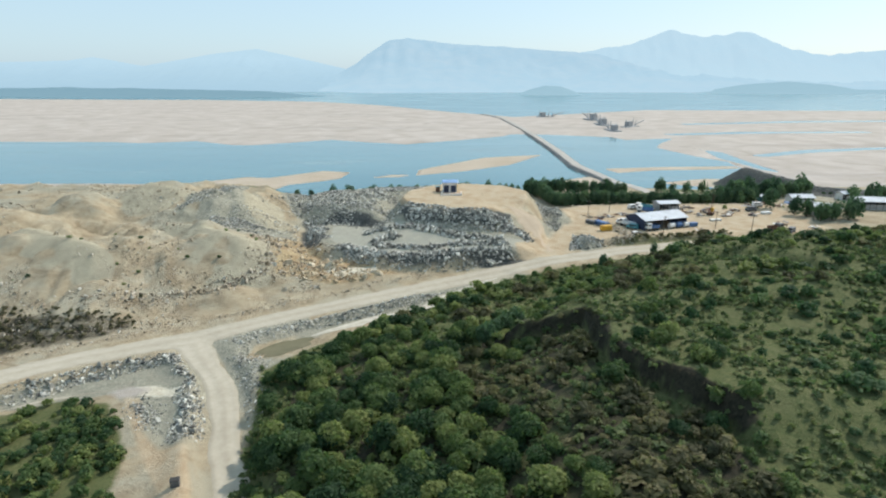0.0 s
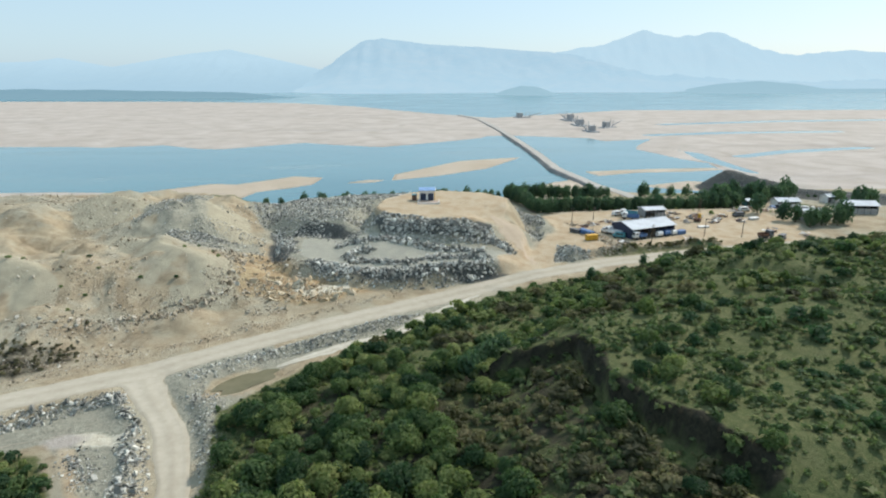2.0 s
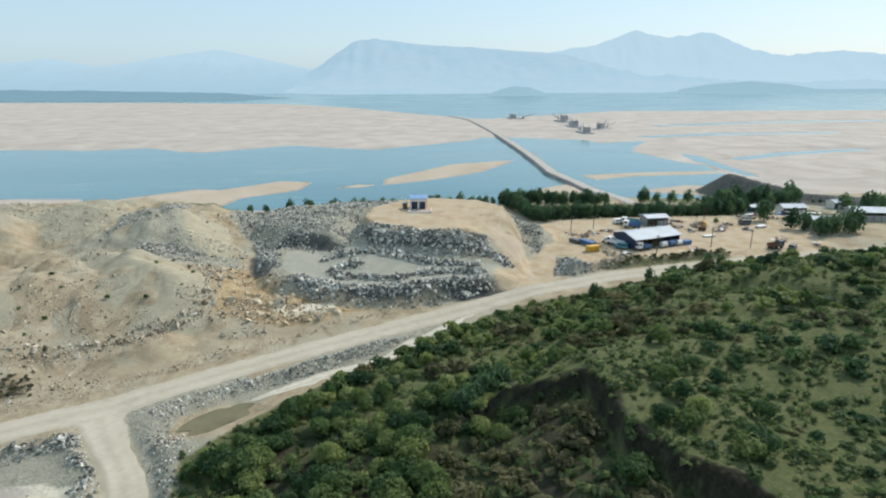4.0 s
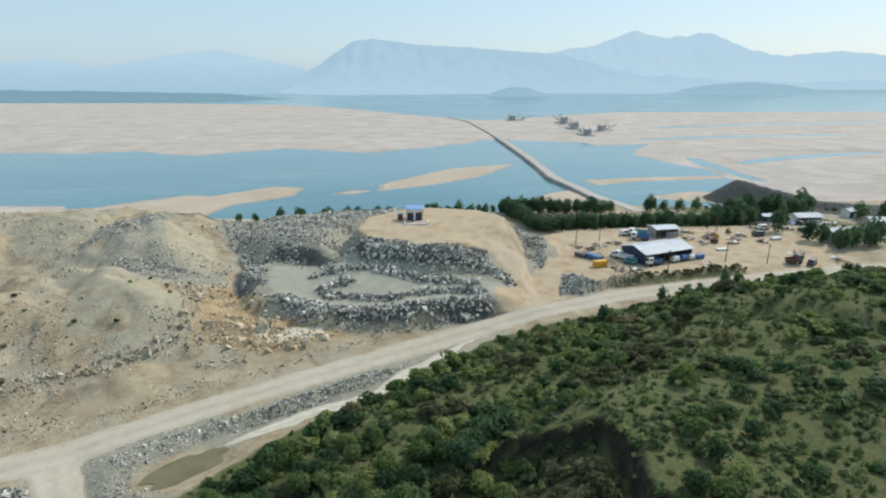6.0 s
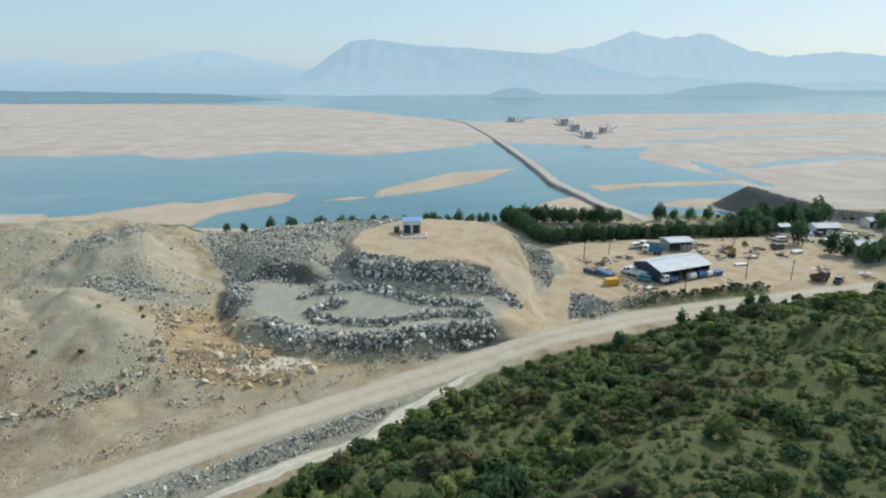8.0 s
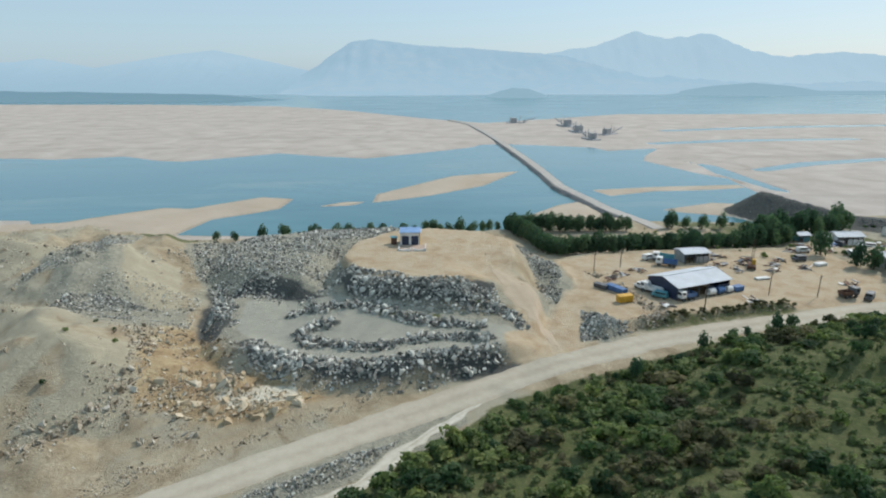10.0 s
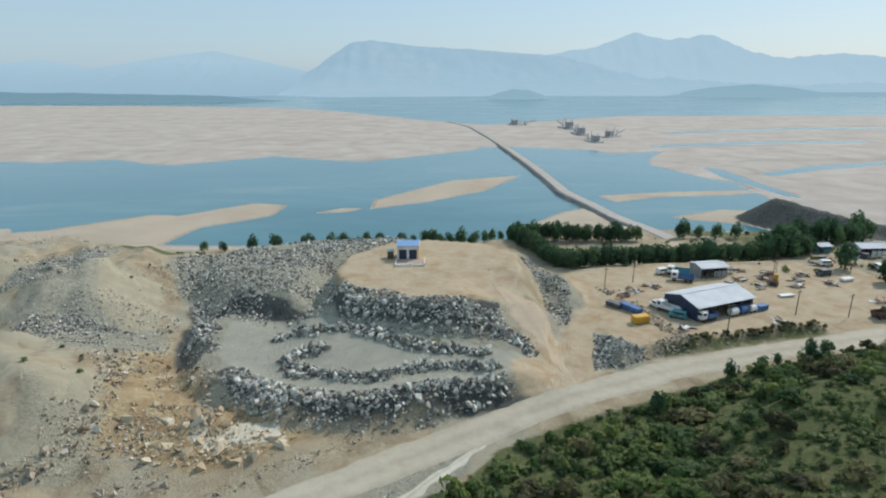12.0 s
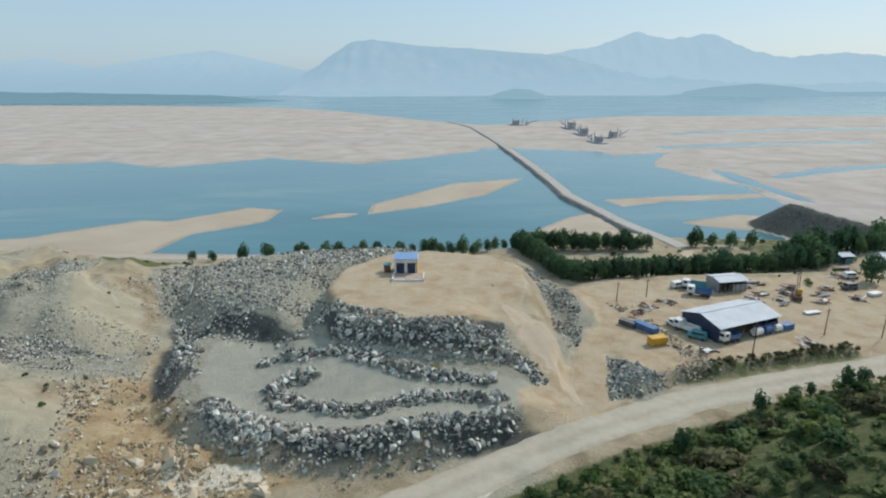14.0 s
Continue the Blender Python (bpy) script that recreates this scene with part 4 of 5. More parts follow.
def band(pts, n, half):
    """Places packed evenly in a band along a line."""
    p = np.array(pts, float)
    s = np.concatenate(([0], np.cumsum(np.hypot(*np.diff(p, axis=0).T))))
    t = rng.random(n) * s[-1]
    c = np.stack([np.interp(t, s, p[:, k]) for k in range(2)], 1)
    c2 = np.stack([np.interp(t + 0.5, s, p[:, k]) - np.interp(t - 0.5, s, p[:, k]) for k in range(2)], 1)
    c2 /= np.linalg.norm(c2, axis=1)[:, None]
    o = rng.uniform(-1, 1, n) * half * (1 + 1.1 * value_noise(t, t * 0 + p[0, 1], 6, 5))
    return c + np.stack([c2[:, 1], -c2[:, 0]], 1) * o[:, None]


def heap(name, label, spots_big, spots_small, mat, big=(0.7, 1.6), small=(0.25, 0.7), sink=0.12):
    spots_big, spots_small = off_road(spots_big), off_road(spots_small)
    thing = empty(name, label=label, category="rubble", group="rubble heaps")
    if len(spots_big):
        z = lay(spots_big[:, 0], spots_big[:, 1])[0]
        for (x, y), h in zip(spots_big, z):
            s = big[0] + (big[1] - big[0]) * rng.random() ** 2.2
            ob = new("stone", STONE_MESH[mat.name][rng.integers(0, 8)])
            ob.parent = thing
            ob.matrix_basis = Matrix.LocRotScale((x, y, h + s * (0.32 - sink)), Euler(rng.random(3) * 6.283), (s, s * 0.9, s * 0.85))
    n = len(spots_small)
    if n:
        z = lay(spots_small[:, 0], spots_small[:, 1])[0]
        s = small[0] + (small[1] - small[0]) * rng.random(n) ** 1.8
        me = joined("gravel", SMALL_STONES, np.column_stack([spots_small, z + s * 0.16]), s, turns(n), mat)
        tagged(part("gravel", me, None, thing), "loose smaller stones", kind="stuff")
    return thing


for k, (pts, w, h) in enumerate(BERMS):
    L = sum(math.hypot(b[0] - a[0], b[1] - a[1]) for a, b in zip(pts, pts[1:]))
    if k < 4:
        heap("rubble_berm", "long berm of angular grey quarry stones", band(pts, int(L * 4.6), w * 1.0), band(pts, int(L * 11 * w), w * 1.3), M_STONE, (0.7, 2.1), (0.25, 1.0))
    else:
        heap("rubble_berm", "low grey stone berm between haul road and track", band(pts, int(L * 2.4), w * 0.7), band(pts, int(L * 40), w * 1.1), M_STONE, (0.5, 1.1), (0.2, 0.6))
RUBBLE = [(-58, 226), (-68, 255), (-57, 276), (-28, 290), (0, 286), (14, 272), (0, 252), (-14, 240), (-17, 222), (-13, 207), (-28, 206), (-44, 216)]
heap("rubble_slope", "wide slope of loose grey quarry rubble", spots_in(RUBBLE, 290, 0.5), spots_in(RUBBLE, 9000, 0.5), M_STONE, (0.8, 1.7), (0.35, 1.0))
heap("rubble_slope", "dark stones lining the wall of the quarry pit", band([(-52, 226), (-47, 213), (-43, 202)], 45, 2.2), band([(-52, 226), (-47, 213), (-43, 202)], 450, 2.8), M_STONE, (0.7, 1.6), (0.35, 0.95))
heap("rubble_slope", "stones under the lip of the house platform", band([(-14, 212), (-8, 205), (2, 200.5), (14, 198), (24, 200)], 110, 2.4), band([(-14, 212), (-8, 205), (2, 200.5), (14, 198), (24, 200)], 1500, 3.0), M_STONE, (0.7, 1.6), (0.35, 0.95))
EASTSLOPE = [(37, 268), (43, 262), (46.5, 240), (46, 226), (43, 212), (39.5, 203.5), (36.5, 203), (37, 214), (38, 226), (37, 244)]
heap("rubble_slope", "grey stone slope between ramp and work yard", spots_in(EASTSLOPE, 120, 0.5, 6), spots_in(EASTSLOPE, 2000, 0.4, 6), M_STONE, (0.7, 1.5), (0.3, 0.9))
JUNCTION = [(41, 199.5), (46, 199.5), (49, 194), (54, 188), (49, 184.5), (44, 182.5), (40.5, 184), (39.5, 190)]
heap("rubble_heap", "heap of pale grey stones beside the road junction", spots_in(JUNCTION, 170, 0.5, 5), spots_in(JUNCTION, 1500, 0.5, 5), M_STONE, (0.6, 1.8))
MOUTH = [(-32.5, 185), (-26, 182), (-17, 174.5), (-22, 171), (-30, 177)]
heap("rubble_heap", "dark angular stones at the mouth of the pit", spots_in(MOUTH, 90), spots_in(MOUTH, 900), M_STONE, (0.9, 1.9), (0.4, 1.0))
PITSIDE = [(-52, 216), (-46, 197), (-40, 193.5), (-38, 197), (-40.5, 206), (-46, 218)]
heap("rubble_heap", "dark stones beside the pit floor", spots_in(PITSIDE, 60, 1.0, 6), spots_in(PITSIDE, 400, 1.0, 6), M_STONE, (0.8, 1.8), (0.35, 0.9))
FORK = [(-92, 99), (-80, 106), (-70, 111.5), (-62, 116), (-55, 115), (-49.5, 109), (-47, 100), (-44.5, 92), (-42.5, 86)]
heap("rubble_heap", "grey stones dumped in the angle of the fork", band(FORK, 230, 2.2), band(FORK, 2200, 2.8), M_STONE, (0.7, 1.7), (0.25, 0.75))
heap("rubble_heap", "grey stones on the gravel of the fork", spots_on_line([(-58, 100), (-53, 95), (-50, 90)], 30, 1.0), spots_on_line([(-58, 100), (-53, 95), (-50, 90)], 300, 1.4), M_STONE, (0.5, 1.2), (0.2, 0.6))
heap("rubble_heap", "fine grey rubble beside the spur road", spots_on_line([(-43, 117), (-39, 112), (-36, 103), (-35.5, 92)], 50, 1.2), spots_on_line([(-43, 117), (-39, 112), (-36, 103), (-35.5, 92)], 600, 1.6), M_STONE, (0.4, 0.9), (0.15, 0.5))
heap("rubble_verge", "pale grey rubble on the verge between road and spur", spots_in(VERGE, 60, 1.2, 6), spots_in(VERGE, 1100, 0.9, 6), M_STONE, (0.5, 1.2), (0.15, 0.55))
WGREY = [(-92, 206), (-80, 234), (-60, 252), (-55, 224), (-50, 198), (-70, 193)]
heap("rubble_slope", "grey rubble on the western spoil heap", spots_in(WGREY, 80, 0.9), spots_in(WGREY, 1500, 0.9), M_STONE, (0.5, 1.2), (0.2, 0.6))
ORANGE = [(-60, 200), (-46, 199), (-38, 190), (-29, 177), (-14, 168), (-20, 160), (-40, 152), (-56, 160), (-62, 182)]
heap("boulder_slope", "brown and buff boulders on orange soil", spots_in(ORANGE, 130, 1.4, 7), spots_in(ORANGE, 1300, 1.4, 7), M_BROWN, (0.6, 1.8), (0.2, 0.7))
heap("rock_outcrop", "pale buff rock outcrop at the foot of the spoil slope", spots_in([(-50, 172), (-40, 178), (-26, 170), (-16, 165), (-24, 158), (-40, 160)], 70, 0.6, 6), spots_in([(-50, 172), (-40, 178), (-26, 170), (-16, 165), (-24, 158), (-40, 160)], 500, 0.6, 6), M_BUFF, (1.2, 4.4), (0.3, 1.1), 0.36)
WSLOPE = [(-125, 130), (-118, 160), (-90, 170), (-66, 178), (-50, 165), (-30, 160), (-38, 146), (-58, 136), (-80, 128)]
heap("boulder_slope", "pale stones scattered down the spoil slope", np.concatenate([spots_in(WSLOPE, 90, 2.6, 11), spots_on_line([(-104, 142), (-86, 148), (-70, 152), (-52, 160), (-40, 166)], 110, 1.3)]), spots_in(WSLOPE, 1700, 3.2, 13), M_BROWN, (0.5, 1.5), (0.2, 0.65))
for k, pts in enumerate(WESTGREY):
    heap("rubble_slope", "grey angular rubble on the tipped spoil", spots_in(pts, 90, 0.9, 7), spots_in(pts, 2000, 0.9, 7), M_STONE, (0.5, 1.3), (0.2, 0.7))
AFOOT = [(-92, 142), (-78, 147), (-67, 151.5), (-58, 153.5), (-53, 160), (-50, 167), (-52, 178), (-56, 188), (-62, 195)]
heap("boulder_slope", "boulders rolled to the foot of the tipped heap", band(AFOOT, 130, 2.4), band(AFOOT, 1100, 3.4), M_BROWN, (0.5, 1.7), (0.2, 0.7))
WTOP = [(-190, 165), (-100, 172), (-70, 182), (-80, 205), (-95, 210), (-75, 255), (-60, 275), (-100, 290), (-200, 290)]
heap("boulder_slope", "stones strewn over the western spoil plateau", spots_in(WTOP, 200, 3.2, 17), spots_in(WTOP, 2300, 3.2, 17), M_BROWN, (0.6, 1.8), (0.25, 0.8))
YARDEDGE = [(56, 226), (58.5, 221), (60.2, 215), (61, 207), (62.2, 200), (63.5, 195.5), (58, 191), (53, 188)]
heap("rubble_heap", "line of stones and debris along the yard edge", spots_on_line(YARDEDGE, 120, 0.9), spots_on_line(YARDEDGE, 900, 1.3), M_BROWN, (0.5, 1.3), (0.2, 0.7))
heap("rubble_heap", "stones on the verge above the haul road", spots_on_line([(56, 189), (70, 192), (86, 195.5), (98, 198)], 70, 1.6), spots_on_line([(56, 189), (70, 192), (86, 195.5), (98, 198)], 700, 2.0), M_BROWN, (0.4, 1.0), (0.15, 0.5))
KERB = [(-125, 101), (-100, 113), (-82, 123.5), (-62, 132.5), (-44, 143), (-26, 153.5), (-4, 165.5)]
heap("rubble_verge", "line of stones along the dusty road edge", band(KERB, 130, 1.3), band(KERB, 1300, 1.8), M_BROWN, (0.35, 0.9), (0.12, 0.45))
SHELF = [(14, 174), (34, 178), (36, 196), (26, 204), (10, 216), (-8, 232), (20, 240), (30, 226)]
heap("loose_stones", "few loose stones on tan dirt", spots_in(SHELF, 14), spots_in(SHELF, 160), M_BROWN, (0.3, 0.6), (0.1, 0.3))
heap("spoil_heap", "dark spoil heap beside the river", band([p[:2] for p in RIVERHEAP], 40, 9), band([p[:2] for p in RIVERHEAP], 1600, 9), M_DARKHEAP, (0.5, 1.1), (0.2, 0.7))


# ---------------------------------------------------------------- foliage
def leaf_cloud(leaves, leaf, lobes, seed, low=-0.35, squash=0.85):
    """Folded leaf sprays on the outer shell of a few lobes; radius about 1, standing on z = 0."""
    r = np.random.default_rng(seed)
    ang = r.random(lobes) * 6.283
    centre = np.stack([np.cos(ang) * r.uniform(0.2, 0.55, lobes), np.sin(ang) * r.uniform(0.2, 0.55, lobes), r.uniform(0.45, 0.95, lobes) * squash], 1)
    centre[0] = (0, 0, 0.95 * squash)
    rad = r.uniform(0.38, 0.62, lobes)
    k = r.integers(0, lobes, leaves)
    n = r.normal(size=(leaves, 3))
    n /= np.linalg.norm(n, axis=1)[:, None]
    n[:, 2] = np.where(n[:, 2] < low, -n[:, 2], n[:, 2])
    p = centre[k] + n * (rad[k] * r.uniform(0.78, 1.08, leaves))[:, None]
    p[:, 2] = np.maximum(p[:, 2], 0.05)
    n = n + r.normal(size=n.shape) * 0.42
    n /= np.linalg.norm(n, axis=1)[:, None]
    a = np.cross(n, r.normal(size=n.shape))
    a /= np.linalg.norm(a, axis=1)[:, None]
    b = np.cross(n, a)
    s = (leaf * r.uniform(0.6, 1.35, leaves))[:, None]
    v = np.stack([p - a * s, p - b * s * 0.6 - n * s * 0.25, p + a * s, p + b * s * 0.6 - n * s * 0.25], 1).reshape(-1, 3)
    f = np.arange(leaves * 4).reshape(-1, 4)
    return v, np.concatenate([f[:, [0, 1, 2]], f[:, [0, 2, 3]]])


NEAR_BUSH = [leaf_cloud(700, 0.115, 7 + i % 4, 200 + i) for i in range(6)]
FAR_BUSH = [leaf_cloud(120, 0.235, 5 + i % 3, 300 + i) for i in range(8)]
TUFT = [leaf_cloud(14, 0.5, 3, 400 + i, squash=0.6) for i in range(6)]
BUSH_MESH = [mesh_of("bush", v, f, M_LEAF) for v, f in NEAR_BUSH]


def upright(n):
    a = rng.random(n) * 6.283
    z, o = np.zeros(n), np.ones(n)
    return np.stack([np.stack([np.cos(a), -np.sin(a), z], 1), np.stack([np.sin(a), np.cos(a), z], 1), np.stack([z, z, o], 1)], 1)


def squat(n):
    """Upright turns with uneven widths and heights, so that no two shrubs share an outline."""
    k = np.column_stack([rng.uniform(0.7, 1.4, n), rng.uniform(0.7, 1.4, n), rng.uniform(0.5, 1.15, n)])
    return upright(n) * k[:, None, :]


q = np.column_stack([rng.uniform(-45, 240, 60000), rng.uniform(22, 206, 60000)])
zq, hq, sq, tq = (lambda o: (o[0], o[9], o[10], o[11]))(lay(q[:, 0], q[:, 1]))
clump = fbm(q[:, 0], q[:, 1], 12, 41)
below = (sq < 0) & (q[:, 1] < 122)                                   # the wood under the scarp
north = step((q[:, 1] - 112) / 14)
wood = np.where(q[:, 1] < 120, below * 1.0, 0.45 * step((12 - tq) / 8))
wood = np.clip(np.maximum(wood, (1 - 0.25 * north) * step((17 - hq) / 9)), 0, 1)
barren = np.exp(-((sq + 12) / 9) ** 2) * (q[:, 1] < 110) * (q[:, 0] > 4)             # dry brown patch below the scarp
face = ((sq > -1.6) & (sq < 1.2)) * (q[:, 1] < 116) * (q[:, 1] > 45) * (q[:, 0] < 75)
dens = wood * np.clip(1.5 + 0.8 * clump, 0.5, 2) * (1 + 0.3 * barren) + (1 - wood) * np.clip(0.6 + 1.5 * clump, 0.12, 1.5) * (0.34 + 0.75 * step((q[:, 1] - 104) / 30))
dens = np.where(face > 0, 1.3, dens)
b_rad = (0.5 + 1.9 * rng.random(len(q)) ** 2.2) * (1.05 + 0.15 * wood) * (1 - 0.5 * barren) * (1 + 0.2 * (q[:, 1] < 110)) * (1 - 0.45 * face)
dens = np.where((hq > 0.9 * b_rad + 0.6) & (hq < 120) & (q[:, 0] < 0.78 * q[:, 1] + 12) & (q[:, 1] > 24) & ((q[:, 1] > 54) | (rng.random(len(q)) < 0.5)), dens, 0)
keep = rng.random(len(q)) < dens * 0.15
b_xy, b_z, b_r, b_d = q[keep], zq[keep], b_rad[keep], barren[keep]
dry = (fbm(b_xy[:, 0], b_xy[:, 1], 9, 81) + 1.0 * b_d + 0.28 * north[keep]) > 0.45
order = np.argsort(-(b_r + 1.2 * (b_xy[:, 1] < 122) * (b_xy[:, 0] < 60) - 5 * dry))
for i in order[:300]:
    r = b_r[i]
    ob = tagged(new("bush", BUSH_MESH[i % 6]), "dense green leafy bush on the scrub hill", "bush", "bushes on the hill")
    ob.matrix_basis = Matrix.LocRotScale((*b_xy[i], b_z[i] - 0.15), Euler((0, 0, i * 2.4)), (r, r * (0.8 + 0.3 * ((i * 3) % 10) / 10), r * (0.8 + 0.35 * ((i * 7) % 10) / 10)))
rest = order[300:]
tint_of = lambda xy: np.clip(0.42 + 0.75 * fbm(xy[:, 0], xy[:, 1], 20, 51) + 0.75 * (rng.random(len(xy)) - 0.5), 0.01, 0.99)
open_top = (sq[keep] > 3) & (b_xy[:, 1] < 150) & (hq[keep] > 22)
for sel, mat, label in ((rest[~dry[rest] & ~open_top[rest]], M_LEAF, "mass of green shrubs covering the hill"), (rest[~dry[rest] & open_top[rest]], M_ROUND, "dark round bushes dotted over olive grass"), (rest[dry[rest]], M_DRYLEAF, "dry brownish shrubs below the scarp")):
    mass = joined("shrubs", FAR_BUSH, np.column_stack([b_xy[sel], b_z[sel] - 0.15]), b_r[sel], squat(len(sel)), mat, tint_of(b_xy[sel]))
    tagged(new("shrubs", mass), label, "shrubs", kind="stuff")
keep2 = (rng.random(len(q)) < np.clip(0.4 + 0.7 * fbm(q[:, 0], q[:, 1], 7, 61), 0.05, 0.8)) & (hq > 0.5) & (hq < 120) & (q[:, 0] < 0.78 * q[:, 1] + 12) & (q[:, 1] > 24) & ((q[:, 1] > 54) | (rng.random(len(q)) < 0.5))
t_xy, t_z = q[keep2], zq[keep2]
mass = joined("low_scrub", TUFT, np.column_stack([t_xy, t_z - 0.05]), 0.4 + 0.75 * rng.random(len(t_xy)) ** 2, squat(len(t_xy)), M_SCRUB, rng.random(len(t_xy)))
tagged(new("low_scrub", mass), "low green scrub and grass tufts", "scrub", kind="stuff")
# bushes away from the hill
WILD = [([(-100, 84), (-86, 96), (-74, 100), (-64, 100.5), (-57.5, 94), (-51.5, 84), (-44.5, 68), (-60, 55), (-110, 60)], 480, (0.7, 1.8)),
        ([(-118, 118), (-112, 142), (-90, 139), (-79, 140), (-72, 132), (-82, 127), (-102, 115)], 300, (0.35, 0.8)),
        ([(56, 188), (72, 191), (98, 196.5), (100, 200), (84, 198), (66, 195)], 260, (0.3, 0.8)),
        ([(-120, 135), (-60, 150), (-35, 165), (-60, 195), (-110, 200)], 22, (0.4, 0.9)),
        ([(-96, 272), (-86, 284), (-68, 280), (-20, 292), (35, 292), (20, 284), (-60, 268)], 60, (0.4, 1.1)),
        ([(62, 242), (150, 236), (205, 262), (190, 300), (110, 300), (60, 300)], 130, (0.4, 1.3))]
w_all = [(spots_in(p, n), r) for p, n, r in WILD]
w_xy = np.concatenate([p for p, _ in w_all])
w_r = np.concatenate([rng.uniform(r[0], r[1], len(p)) for p, r in w_all])
w_d = np.minimum(along(ROAD, w_xy[:, 0], w_xy[:, 1])[0], along(SPUR, w_xy[:, 0], w_xy[:, 1])[0])
w_xy, w_r = w_xy[w_d > 6], w_r[w_d > 6]
w_z = lay(w_xy[:, 0], w_xy[:, 1])[0]
w_dry = (w_xy[:, 0] < -68) & (w_xy[:, 1] > 112) & (w_xy[:, 1] < 150) | (w_xy[:, 0] > 50) & (w_xy[:, 1] < 202)
w_brown = (w_xy[:, 0] < -68) & w_dry
for sel, mat, label in ((~w_dry, M_LEAF, "scattered green shrubs on quarry ground"), (w_dry & ~w_brown, M_DRYLEAF, "dry olive roadside shrubs"), (w_brown, M_BRUSH, "low dry brown brush beside the haul road")):
    mass = joined("shrubs", FAR_BUSH, np.column_stack([w_xy, w_z - 0.1])[sel], w_r[sel], upright(int(sel.sum())), mat, rng.random(int(sel.sum())))
    tagged(new("shrubs", mass), label, "shrubs", kind="stuff")


def tree_kind(seed, high=6.0):
    """A tree with tapered trunk, limbs and a leafy crown, its foot at the origin."""
    r = random.Random(seed)
    thing = empty("tree")
    bm = bmesh.new()
    rod(bm, (0, 0, -0.3), (0.1, 0.05, high * 0.5), 0.2, 0.11, 7)
    for k in range(5):
        a = k * 1.26 + r.random()
        rod(bm, (0.07, 0.03, high * (0.28 + 0.05 * k)), (math.cos(a) * high * 0.2, math.sin(a) * high * 0.2, high * (0.5 + 0.07 * k)), 0.09, 0.03, 5)
    part("trunk", bm, M_BARK, thing)
    v, f = leaf_cloud(430, 0.135, 9, seed + 900, low=-0.9)
    v = v * np.array([high * 0.4, high * 0.4, high * 0.66]) + np.array([0, 0, high * 0.07])
    part("crown", mesh_of("crown", v, f, M_TREE), None, thing, "dark green leafy crown")
    return thing


TREES = [tree_kind(500 + i, 5.2 + 0.5 * (i % 3)) for i in range(5)]


def plant(pts, gap, spread, label, group, size=(0.8, 1.15)):
    p = np.array(pts, float)
    s = np.concatenate(([0], np.cumsum(np.hypot(*np.diff(p, axis=0).T))))
    spots = [(np.interp(t, s, p[:, 0]), np.interp(t, s, p[:, 1])) for t in np.arange(0, s[-1] + 0.01, gap)] if gap else pts
    for x, y in spots:
        x, y = x + rng.normal() * spread, y + rng.normal() * spread
        k = float(rng.uniform(*size))
        ob = copy_thing(TREES[rng.integers(0, 5)], pose(x, y, height(x, y), 0, 0, float(rng.random() * 360)))
        ob.scale = (k, k, k * float(rng.uniform(0.9, 1.12)))
        tagged(ob, label, "tree", group)


plant([(42, 293), (44, 282), (47, 271), (49.5, 258), (53, 251.5), (72, 253), (85, 256.5), (105, 261), (124, 262.5), (140, 266.5)], 1.9, 0.6, "dark green tree in a dense row along the yard", "trees of the yard row", (0.95, 1.35))
plant([(44, 291), (46, 281), (49, 270), (52, 256), (60, 254), (72, 255), (85, 258.5), (105, 263), (124, 264.5), (141, 268.5)], 2.1, 0.7, "dark green tree in a dense row along the yard", "trees of the yard row", (0.85, 1.25))
plant([(43, 300), (47, 297), (51, 291), (58, 288.5), (84, 287.5)], 1.8, 0.7, "dark green tree in a row near the river bank", "trees of the bank row", (1.0, 1.4))
plant([(84, 288), (87.5, 287.5), (105, 290), (107, 291), (112.5, 290), (119, 289.5), (126, 289)], 0, 0.3, "solitary dark tree beside the river", "trees by the river", (0.9, 1.3))
plant([(-72, 289), (-54, 287), (-36, 290), (-33, 290), (-16, 292), (-8, 291), (-5, 292), (11, 284), (14, 283), (17, 282), (21, 281), (24, 281), (30, 286), (-64, 288), (-46, 288), (-44, 287), (-26, 291), (-22, 291), (-12, 291), (0, 289), (4, 287), (8, 285), (27, 283), (34, 290), (37, 292)], 0, 0.4, "small dark tree on the river bank crest", "trees on the bank crest", (0.7, 1.15))
plant([(134.5, 242), (138, 229), (141, 226), (144, 222), (140, 219), (147, 220), (150, 224), (153, 221), (157, 224), (160, 229), (190, 275), (188, 268), (141, 277), (127, 270), (132, 272), (137, 275), (146, 279), (152, 281), (158, 283), (164, 285), (133, 268), (176, 292), (183, 250), (196, 262)], 0, 0.5,
      "broad dark tree among the work sheds", "trees among the sheds", (1.2, 1.8))
plant([(57, 172.5), (66, 178), (72, 180), (77, 181), (83, 182), (88, 183), (48, 170), (123, 190), (127, 191)], 0, 0.6, "bushy tree at the edge of the hill", "trees on the hill edge", (0.5, 0.75))
plant([(8.5, 113.5), (11, 116), (13.5, 118.5), (16, 120)], 0, 0.3, "large dark tree standing in the hillside scrub", "trees in the scrub", (0.85, 1.05))
plant([(150, 283), (153, 281), (156, 284), (159, 281), (162, 284), (165, 282), (168, 284), (171, 282), (174, 285), (145, 281), (166, 279), (158, 278)], 0, 0.6, "dark tree in the thicket below the spoil heap", "trees of the thicket", (1.1, 1.6))
for t in TREES:
    for o in list(t.children) + [t]:
        bpy.data.objects.remove(o)


